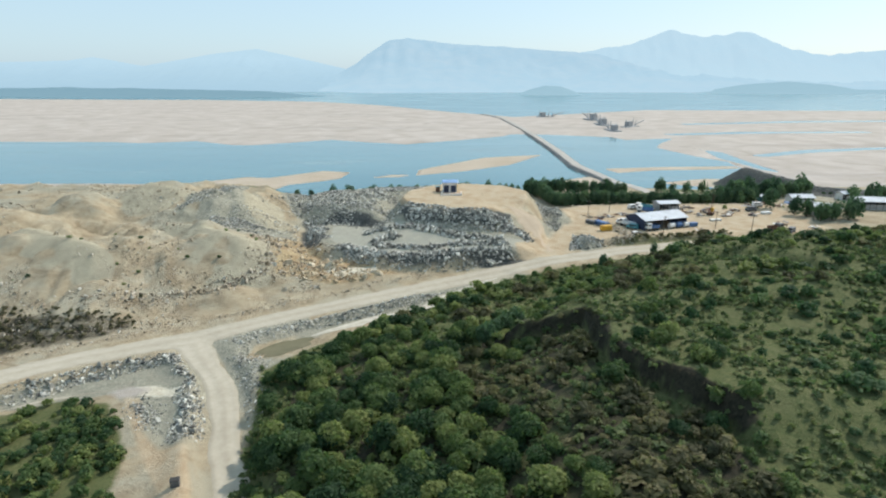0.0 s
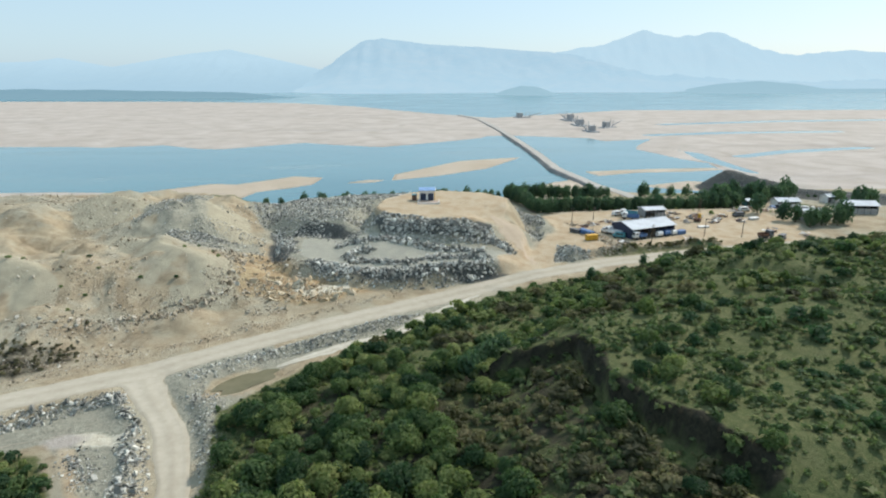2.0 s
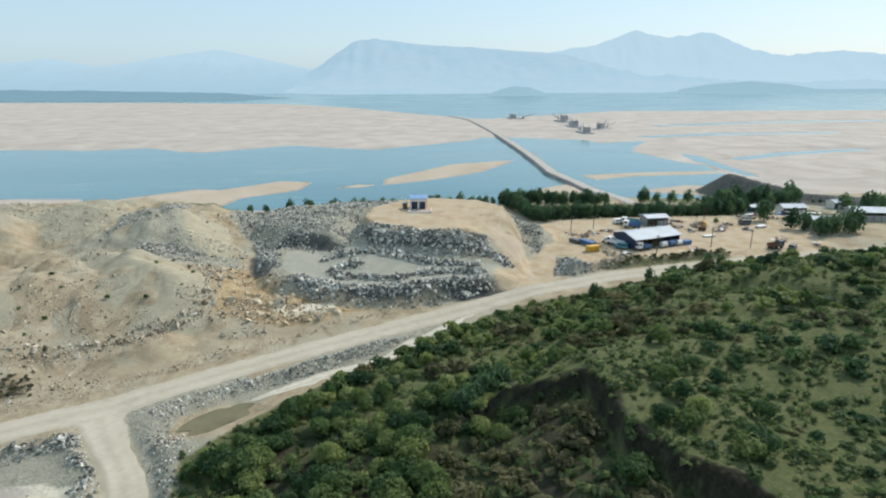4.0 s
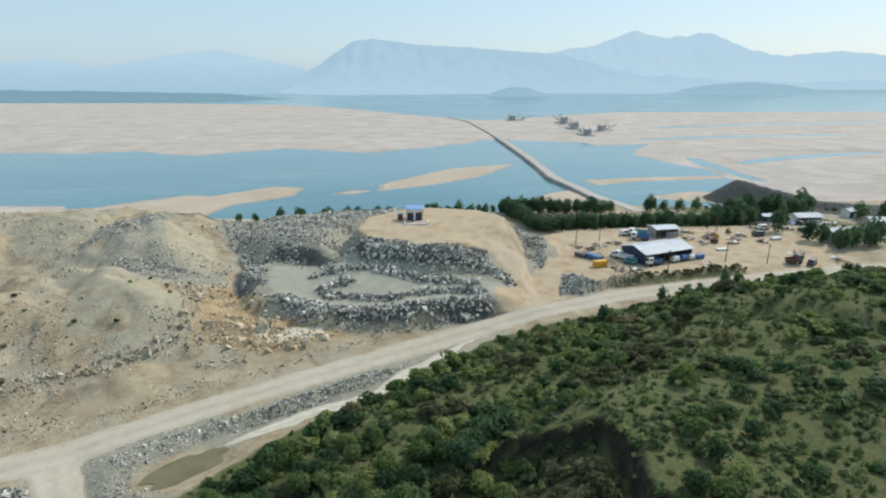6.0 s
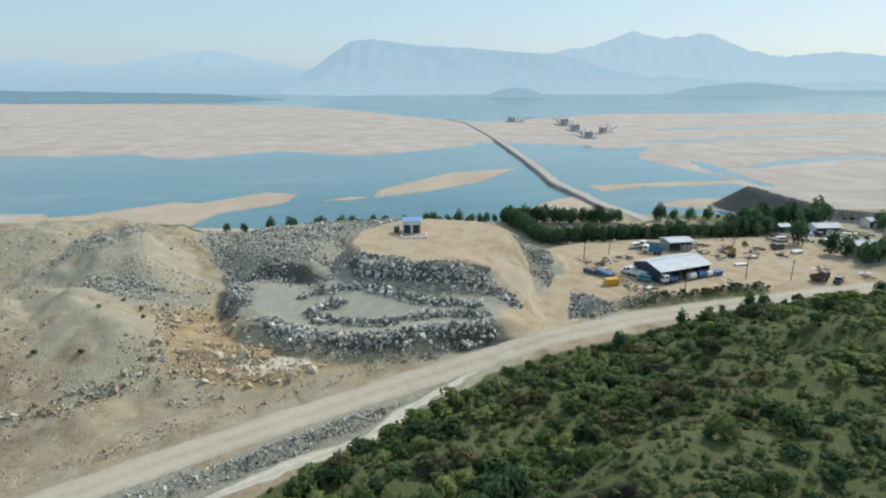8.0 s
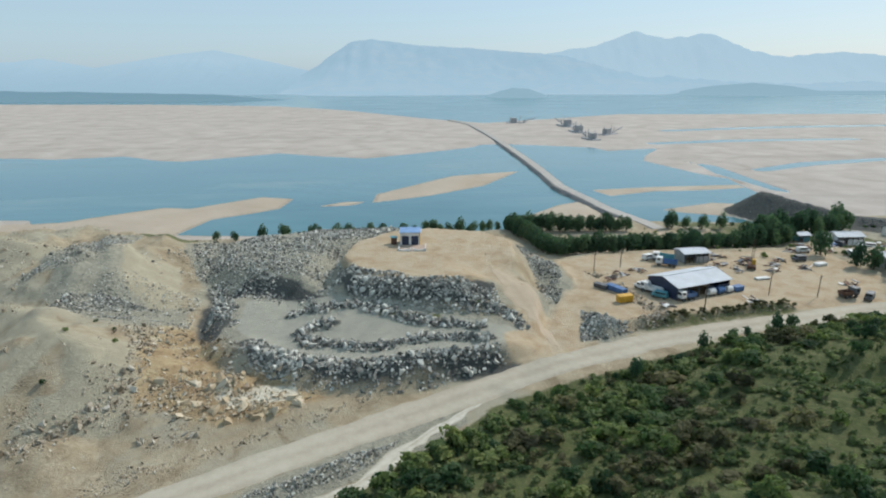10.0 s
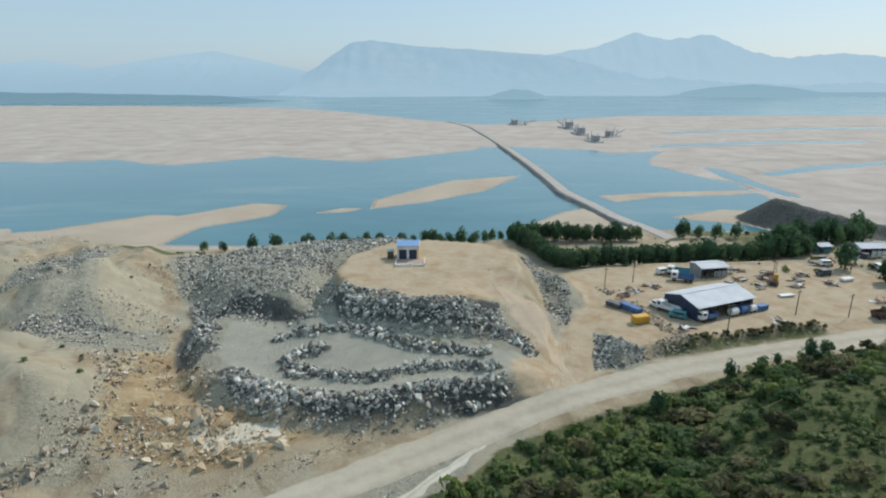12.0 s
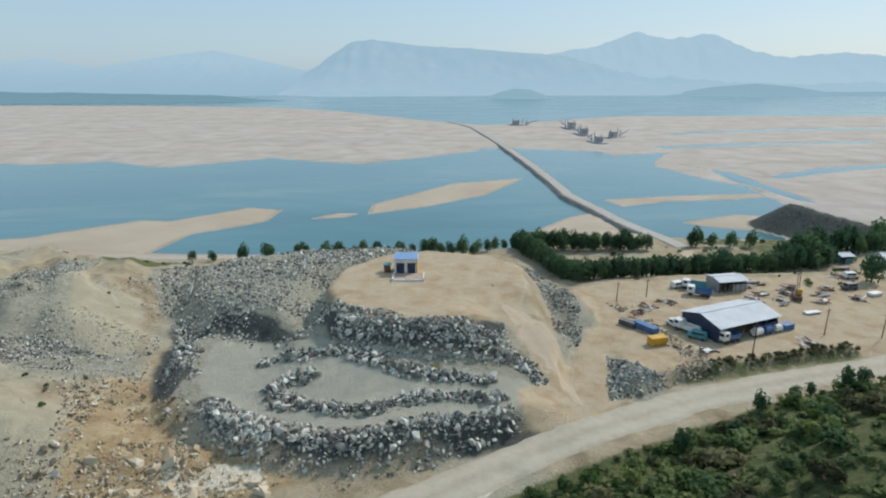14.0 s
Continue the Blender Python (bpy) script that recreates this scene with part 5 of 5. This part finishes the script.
# ---------------------------------------------------------------- buildings
def gable_shed(name, place, turn, L, W, eave, rise, roof_mat, wall_mat, label, open_front=0.5, ribs=14):
    """A long shed: posts, back wall, gables, part of a front wall, two roof slopes with seams."""
    thing = empty(name, place, turn, label, "shed")
    hw = W / 2
    part("back_wall", boxes((-L / 2, L / 2, hw - 0.25, hw - 0.1, -0.4, eave - 0.1)), wall_mat, thing)
    if open_front < 1:
        part("front_wall", boxes((-L / 2 + L * open_front, L / 2, -hw + 0.1, -hw + 0.25, -0.4, eave * 0.62)), wall_mat, thing, "low sheet wall")
    for sx in (-1, 1):
        bm = bmesh.new()
        xs = sx * (L / 2 - 0.15)
        pts = [(-hw + 0.3, -0.4), (hw - 0.3, -0.4), (hw - 0.3, eave - 0.12), (0, eave + rise - 0.2), (-hw + 0.3, eave - 0.12)]
        a = [bm.verts.new((xs - 0.05, y, z)) for y, z in pts]
        b = [bm.verts.new((xs + 0.05, y, z)) for y, z in pts]
        bm.faces.new(a), bm.faces.new(b[::-1])
        for i in range(5):
            bm.faces.new((a[i], b[i], b[(i + 1) % 5], a[(i + 1) % 5]))
        bmesh.ops.recalc_face_normals(bm, faces=bm.faces)
        part("gable_wall", bm, wall_mat, thing)
    for i in range(6):
        x = -L / 2 + 0.3 + (L - 0.6) * i / 5
        part("post", boxes((x - 0.1, x + 0.1, -hw + 0.05, -hw + 0.3, -0.4, eave - 0.05), bevel=0.01), M_STEEL, thing)
    slope = math.atan2(rise, hw)
    run = math.hypot(rise, hw) + 0.5
    for s in (-1, 1):
        bm = bmesh.new()
        box(bm, -L / 2 - 0.4, L / 2 + 0.4, 0, run, -0.05, 0.05, 0.02)
        tilt = Matrix.Rotation(math.pi if s < 0 else 0, 4, "Z") @ Matrix.Translation((0, 0, eave + rise)) @ Matrix.Rotation(-slope, 4, "X")
        sheet = part("roof_slope", bm, roof_mat, thing, "ribbed metal roof sheet")
        sheet.matrix_basis = tilt
        rib_mesh = None
        for i in range(ribs + 1):
            if rib_mesh is None:
                rib = part("rib", boxes((-0.04, 0.04, 0.05, run, 0.04, 0.075), bevel=0), roof_mat, sheet)
                rib_mesh = rib.data
            else:
                rib = part("rib", rib_mesh, None, sheet)
            rib.location = (-L / 2 - 0.3 + (L + 0.6) * i / ribs, 0, 0)
    part("ridge_cap", boxes((-L / 2 - 0.4, L / 2 + 0.4, -0.22, 0.22, eave + rise + 0.0, eave + rise + 0.14)), roof_mat, thing)
    return thing


gable_shed("work_shed", (77.6, 212.4, height(77.6, 212.4)), 20.5, 18.4, 11, 3.6, 1.5, M_ROOF, M_NAVY, "long metal-roofed work shed with dark open front", 0.55)
gable_shed("store_shed", (90.5, 238.5, height(90.5, 238.5)), 8, 8.5, 6, 3.2, 0.6, M_ROOF, M_GREY, "small grey metal shed with a dark open end", 0.5, 8)
gable_shed("store_shed", (161, 266, height(161, 266)), 0, 10, 6, 3.2, 1.0, M_ROOF, M_WHITE, "pale-roofed shed beside the river terrace", 0.4, 10)
gable_shed("store_shed", (147, 270, height(147, 270)), 5, 4.5, 4, 2.6, 0.6, M_ROOF, M_TEAL, "small shed with pale metal roof", 0.4, 6)
gable_shed("store_shed", (149, 229, height(149, 229)), -4, 9, 6, 3.4, 1.0, M_ROOF, M_GREY, "grey-roofed shed half hidden by trees", 0.3, 8)
gable_shed("store_shed", (176, 243, height(176, 243)), -10, 13, 8, 3.6, 1.2, M_ROOF, M_GREY, "long weathered grey shed among trees", 0.3, 8)
gable_shed("store_shed", (188, 276, height(188, 276)), 15, 7, 4.5, 3.0, 0.8, M_ROOF, M_WHITE, "white shed near the dark spoil heap", 0.3, 8)


M_FORECOURT = worn("reddish_paving", (0.5, 0.38, 0.3), (0.36, 0.27, 0.2), 0.9)


def platform_house():
    """The small house with its forecourt wall on the bare platform."""
    z = height(2.6, 231)
    t = empty("house", (2.7, 233, z), -2, "small white house with blue roof and two dark openings", "house")
    w, d, h = 2.85, 2.3, 3.6
    part("back_wall", boxes((-w, w, d - 0.2, d, -0.3, h)), M_WHITE, t)
    part("side_wall", boxes((-w, -w + 0.2, -d, d - 0.2, -0.3, h)), M_WHITE, t)
    part("side_wall", boxes((w - 0.2, w, -d, d - 0.2, -0.3, h)), M_YELLOW, t, "yellow painted side wall")
    part("front_wall", boxes((-w + 0.2, -w + 0.45, -d, -d + 0.2, -0.3, h), (-0.35, 0.35, -d, -d + 0.2, -0.3, h), (w - 0.45, w - 0.2, -d, -d + 0.2, -0.3, h),
                             (-w + 0.45, -0.35, -d + 0.002, -d + 0.2, 2.75, h), (0.35, w - 0.45, -d + 0.002, -d + 0.2, 2.75, h), bevel=0.01), M_WHITE, t)
    # added dark panels paint the shade inside the two front openings
    for x0, x1 in ((-w + 0.45, -0.35), (0.35, w - 0.45)):
        part("shutter", boxes((x0 + 0.01, x1 - 0.01, -d + 0.25, -d + 0.32, -0.2, 2.72)), M_NAVY, t, "dark navy panel standing in for the shaded opening")
    bm = boxes((-w - 0.3, w + 0.3, -d - 0.5, d + 0.2, h, h + 0.18))
    part("roof_slab", bm, M_WHITE, t)
    bm = bmesh.new()
    box(bm, -w - 0.2, w + 0.2, -d - 0.4, d + 0.1, h + 0.2, h + 0.3, 0.02)
    lean = Matrix.Translation((0, 0, 0.25)) @ Matrix.Rotation(radians(4), 4, "X")
    bm.transform(lean)
    sheet = part("roof_sheet", bm, M_BLUEROOF, t, "blue ribbed roof sheet")
    for i in range(12):
        x = -w + i * 2 * w / 11
        bm = boxes((x - 0.04, x + 0.04, -d - 0.4, d + 0.1, h + 0.29, h + 0.36), bevel=0)
        bm.transform(lean)
        part("rib", bm, M_BLUEROOF, sheet)
    t2 = empty("forecourt_wall", (3.2, 227.6, z), -2, "low white forecourt wall with gate posts", "wall")
    part("wall_run", boxes((-3.9, -3.65, -3.2, 3.0, -0.3, 0.5)), M_WHITE, t2)
    part("wall_run", boxes((3.65, 3.9, -3.2, 3.0, -0.3, 0.5)), M_WHITE, t2)
    part("wall_run", boxes((-3.65, -0.5, -3.2, -2.95, -0.3, 0.5)), M_WHITE, t2)
    part("wall_run", boxes((0.5, 3.65, -3.2, -2.95, -0.3, 0.5)), M_WHITE, t2)
    for x in (-3.8, -0.4, 0.4, 3.8):
        part("gate_post", boxes((x - 0.2, x + 0.2, -3.28, -2.88, -0.3, 0.85)), M_WHITE, t2)
    t3 = empty("forecourt_floor", (3.2, 227.6, z), -2, "reddish paved forecourt floor before the house", "paving")
    part("slab", boxes((-3.6, 3.6, -2.9, 3.0, -0.3, 0.14)), M_FORECOURT, t3)
    s = empty("hut", (-2.1, 232.5, z), 5, "tiny dark lean-to beside the house", "hut")
    part("hut_wall", boxes((-0.8, 0.8, -0.9, 0.9, -0.3, 2.0)), M_RUST, s)
    part("hut_roof", boxes((-1.0, 1.0, -1.1, 1.1, 2.01, 2.12)), M_TEAL, s)


platform_house()


# ---------------------------------------------------------------- vehicles and yard clutter
def wheel(parent, x, y, r=0.5, w=0.3):
    bm = bmesh.new()
    bmesh.ops.create_cone(bm, cap_ends=True, segments=16, radius1=r, radius2=r, depth=w, matrix=pose(x, y, r, 90, 0, 0))
    ob = part("wheel", bm, M_TYRE, parent)
    bm = bmesh.new()
    bmesh.ops.create_cone(bm, cap_ends=True, segments=12, radius1=r * 0.5, radius2=r * 0.5, depth=w + 0.04, matrix=pose(x, y, r, 90, 0, 0))
    part("rim", bm, M_STEEL, ob)


def truck(x, y, turn, cab_mat, bed_mat, label, L=6.5, tall=1.5):
    t = empty("truck", (x, y, height(x, y)), turn, label, "truck", "vehicles in the yard")
    part("chassis", boxes((-L / 2, L / 2, -0.45, 0.45, 0.55, 0.85)), M_STEEL, t)
    cab = boxes((L / 2 - 1.9, L / 2, -1.15, 1.15, 0.8, 2.7), bevel=0.15)
    c = part("cab", cab, cab_mat, t)
    part("windscreen", boxes((L / 2 - 0.05, L / 2 + 0.02, -1.0, 1.0, 1.75, 2.5)), M_GLASS, c)
    for s in (-1, 1):
        part("side_window", boxes((L / 2 - 1.3, L / 2 - 0.4, s * 1.13 - 0.03, s * 1.13 + 0.03, 1.75, 2.45)), M_GLASS, c)
    part("bed", boxes((-L / 2, L / 2 - 2.05, -1.2, 1.2, 0.95, 1.05), (-L / 2, L / 2 - 2.05, -1.2, -1.1, 1.05, 1.05 + tall), (-L / 2, L / 2 - 2.05, 1.1, 1.2, 1.05, 1.05 + tall),
                      (-L / 2, -L / 2 + 0.1, -1.1, 1.1, 1.05, 1.05 + tall), (L / 2 - 2.15, L / 2 - 2.05, -1.1, 1.1, 1.05, 1.3 + tall)), bed_mat, t)
    for xx in (L / 2 - 1.0, -L / 2 + 0.9, -L / 2 + 2.1):
        for s in (-1, 1):
            wheel(t, xx, s * 1.0)
    return t


def van(x, y, turn, mat, label):
    t = empty("van", (x, y, height(x, y)), turn, label, "van", "vehicles in the yard")
    b = part("body", boxes((-2.1, 2.1, -0.9, 0.9, 0.35, 1.1), (-1.9, 1.3, -0.85, 0.85, 1.1, 1.9), bevel=0.12), mat, t)
    part("windscreen", boxes((1.28, 1.36, -0.75, 0.75, 1.2, 1.75)), M_GLASS, b)
    for s in (-1, 1):
        part("side_window", boxes((-1.6, 1.0, s * 0.85 - 0.02, s * 0.85 + 0.02, 1.25, 1.7)), M_GLASS, b)
    for xx in (-1.35, 1.35):
        for s in (-1, 1):
            wheel(t, xx, s * 0.8, 0.34, 0.22)
    return t


def container(x, y, turn, mat, label, L=3.8, W=1.9, H=1.8, name="container"):
    t = empty(name, (x, y, height(x, y)), turn, label, "container", "boxes in the yard")
    body = part("body", boxes((-L / 2, L / 2, -W / 2, W / 2, 0.15, H)), mat, t)
    for i in range(7):
        xx = -L / 2 + 0.15 + i * (L - 0.3) / 6
        for s in (-1, 1):
            part("rib", boxes((xx - 0.06, xx + 0.06, s * W / 2 - 0.05, s * W / 2 + 0.05, 0.2, H - 0.06), bevel=0.01), mat, body)
    part("top_rim", boxes((-L / 2 - 0.05, L / 2 + 0.05, -W / 2 - 0.05, W / 2 + 0.05, H + 0.004, H + 0.1)), mat, t)
    for s in (-1, 1):
        part("skid", boxes((-L / 2, L / 2, s * W / 3 - 0.1, s * W / 3 + 0.1, -0.05, 0.15)), M_STEEL, t)
    return t


def tank(x, y, turn, mat, label, r=0.9, L=2.4):
    t = empty("tank", (x, y, height(x, y)), turn, label, "tank", "tanks beside the shed")
    bm = rod(bmesh.new(), (-L / 2, 0, r + 0.25), (L / 2, 0, r + 0.25), r, r, 18)
    bmesh.ops.bevel(bm, geom=[e for e in bm.edges if len(e.link_faces) == 2 and e.calc_face_angle(0) > 1], offset=0.12, segments=2, affect="EDGES")
    part("barrel", bm, mat, t)
    for s in (-0.6, 0.6):
        part("saddle", boxes((s - 0.12, s + 0.12, -r * 0.7, r * 0.7, -0.1, 0.55)), M_STEEL, t)
    return t


def pole(x, y, high, label="thin leaning wooden utility pole"):
    t = empty("utility_pole", (x, y, height(x, y)), 20, label, "pole", "poles by the road")
    part("shaft", rod(bmesh.new(), (0, 0, -0.4), (0.15, 0, high), 0.13, 0.09, 8), M_BARK, t)
    part("cross_arm", boxes((-0.75, 0.95, -0.06, 0.06, high - 0.6, high - 0.48), bevel=0.01), M_BARK, t)
    for s in (-0.6, 0.1, 0.8):
        part("insulator", rod(bmesh.new(), (s, 0, high - 0.48), (s, 0, high - 0.28), 0.05, 0.03, 6), M_WHITE, t)


def scrap(x, y, n, seed, label, spread=2.2):
    """A pile of beams, plates and pipes."""
    r = random.Random(seed)
    t = empty("scrap_pile", (x, y, height(x, y)), r.random() * 360, label, "scrap", "scrap in the yard")
    for k in range(n):
        L = r.uniform(1.2, 3.6)
        m = pose(r.gauss(0, spread * 0.5), r.gauss(0, spread * 0.4), 0.15 + 0.9 * r.random() ** 2, r.uniform(-14, 14), r.uniform(-14, 14), r.random() * 360)
        kind = k % 3
        if kind == 0:
            bm, nm = boxes((-L / 2, L / 2, -0.12, 0.12, -0.12, 0.12)), "beam"
        elif kind == 1:
            bm, nm = boxes((-L / 3, L / 3, -0.6, 0.6, -0.05, 0.05)), "plate"
        else:
            bm, nm = rod(bmesh.new(), (-L / 2, 0, 0), (L / 2, 0, 0), 0.14, 0.14, 8), "pipe"
        bm.transform(m)
        part(nm, bm, r.choice((M_RUST, M_STEEL, M_GREY, M_RUST, M_WHITE)), t)


def crane(x, y, turn, label):
    t = empty("mobile_crane", (x, y, height(x, y)), turn, label, "crane")
    part("carrier", boxes((-2.5, 2.5, -1.1, 1.1, 0.6, 1.4), bevel=0.08), M_RUST, t)
    part("cab", boxes((-0.6, 1.0, -1.0, 0.1, 1.4, 2.9), bevel=0.1), M_YELLOW, t)
    bm = bmesh.new()
    for dy in (-0.3, 0.3):
        for dz in (0, 0.5):
            rod(bm, (0, dy, 1.6 + dz), (4.5, dy, 7.5 + dz * 0.6), 0.07, 0.05, 5)
    for i in range(8):
        a = i / 8
        rod(bm, (4.5 * a, -0.3, 1.6 + 5.9 * a), (4.5 * (a + 0.12), 0.3, 2.1 + 5.9 * (a + 0.12)), 0.04, 0.04, 4)
    part("boom", bm, M_RUST, t, "rusty lattice boom")
    for xx in (-1.7, 0, 1.7):
        for s in (-1, 1):
            wheel(t, xx, s * 0.95)


container(57.3, 204.3, 12, M_YELLOW, "yellow ribbed steel skip container on bare dirt", name="skip_container")
container(57.8, 212, 118, M_BLUE, "long blue steel box along the yard edge", 6, 1.8, 1.4)
container(54.6, 215, 128, M_STEEL, "grey steel box along the yard edge", 4, 1.6, 1.2)
truck(73.6, 204.9, 200, M_WHITE, M_BLUE, "white-cabbed truck parked at the shed corner", 5.2, 0.9)
truck(66.8, 210.5, 125, M_WHITE, M_WHITE, "white truck parked beside the shed gable", 6, 0.8)
van(65.2, 213.5, 110, M_WHITE, "white van parked beside the shed gable")
van(67.5, 206.8, 140, M_TEAL, "teal van parked beside the shed gable")
truck(81.5, 238.2, 150, M_WHITE, M_TEAL, "teal truck with white cab by the small shed", 6.4, 1.2)
truck(80.5, 233.4, 155, M_WHITE, M_BLUE, "white and blue truck by the small shed", 6.2, 0.9)
van(77.5, 240, 20, M_WHITE, "white van parked near the tree row")
tank(81.5, 207.4, 22, M_WHITE, "white storage tank before the shed")
tank(84.5, 208.6, 22, M_BLUE, "blue storage tank before the shed")
tank(87.4, 209.4, 18, M_WHITE, "white storage tank before the shed", 0.8, 2.0)
container(90.5, 210.8, 20, M_BLUE, "blue steel box at the shed end", 3.0, 1.8, 1.3)
container(102.5, 219.5, 10, M_WHITE, "flat white slab-like box on the yard", 4.2, 1.4, 0.5)
container(127.5, 231, 15, M_WHITE, "flat white box near the trees", 3.6, 1.8, 0.8)
crane(105, 229.5, 60, "rusty mobile crane with a lattice boom")
for k, (sx, sy) in enumerate(((97, 233), (100, 228), (104, 234), (96, 239), (108, 237), (101, 242), (93, 229), (110, 226), (86, 226), (64, 226), (70, 229), (60, 222), (113, 231), (118, 236), (121, 229), (66, 200), (90, 202))):
    scrap(sx, sy, 9 + k % 5, 700 + k, "rusty pile of scrap beams, plates and pipes")
for k, (sx, sy) in enumerate(((128, 247), (135, 252), (150, 256), (158, 252), (168, 256), (125, 213), (133, 207), (140, 246), (172, 262))):
    scrap(sx, sy, 8, 760 + k, "scattered scrap metal near the far sheds", 2.8)
for k, (vx, vy, m) in enumerate(((131, 245, M_WHITE), (139, 258, M_STEEL), (152, 260, M_BLUE), (156, 262, M_STEEL), (165, 259, M_WHITE), (124, 236, M_STEEL), (122, 203.5, M_STEEL), (144, 240, M_WHITE))):
    van(vx, vy, 37 * k, m, "parked van on the dusty ground by the sheds")
truck(117, 204.5, 10, M_STEEL, M_RUST, "dark rusty truck standing beside the road", 4.8, 0.7)
for x, y, h in ((75.5, 198.5, 6.5), (97, 207, 6.5), (57, 230, 5.5), (109, 205, 6), (66, 233, 5)):
    pole(x, y, h)


def drum_box(x, y):
    t = empty("storage_box", (x, y, height(x, y)), 15, "small dark steel box on the verge of the spur road", "box")
    part("body", boxes((-0.6, 0.6, -0.5, 0.5, -0.1, 1.0), bevel=0.06), M_STEEL, t)
    part("lid", boxes((-0.66, 0.66, -0.56, 0.56, 1.004, 1.1)), M_TYRE, t)


drum_box(-38.6, 73.5)


def dredger(x, y, turn, label, k=1.0):
    t = empty("dredger", (x, y, 0.6), turn, label, "dredger")
    t.scale = (k, k, k)
    part("hull", boxes((-11, 11, -4, 4, -0.8, 1.2), bevel=0.3), M_RIG, t)
    part("deckhouse", boxes((-6, 0, -2.5, 2.5, 1.2, 6), bevel=0.1), M_RIG, t)
    for xx, hh in ((4, 9), (9, 7), (-8, 8)):
        part("mast", rod(bmesh.new(), (xx, 0, 1.2), (xx + 1, 0, hh), 0.5, 0.3, 6), M_RIG, t)
    part("boom", rod(bmesh.new(), (8, 0, 2), (24, 0, 6), 0.7, 0.4, 6), M_RIG, t)


dredger(204, 840, 100, "rusty dredging rig standing on the far sandbar", 1.5)
dredger(196, 755, 95, "dark dredging rig standing on the far sandbar", 1.4)
dredger(188, 675, 100, "dark low dredging rig beside a shallow pool", 1.2)
dredger(222, 724, 40, "grey dredging rig standing on the far sandbar", 1.2)
dredger(150, 900, 10, "grey dredging rig near the causeway end", 1.2)
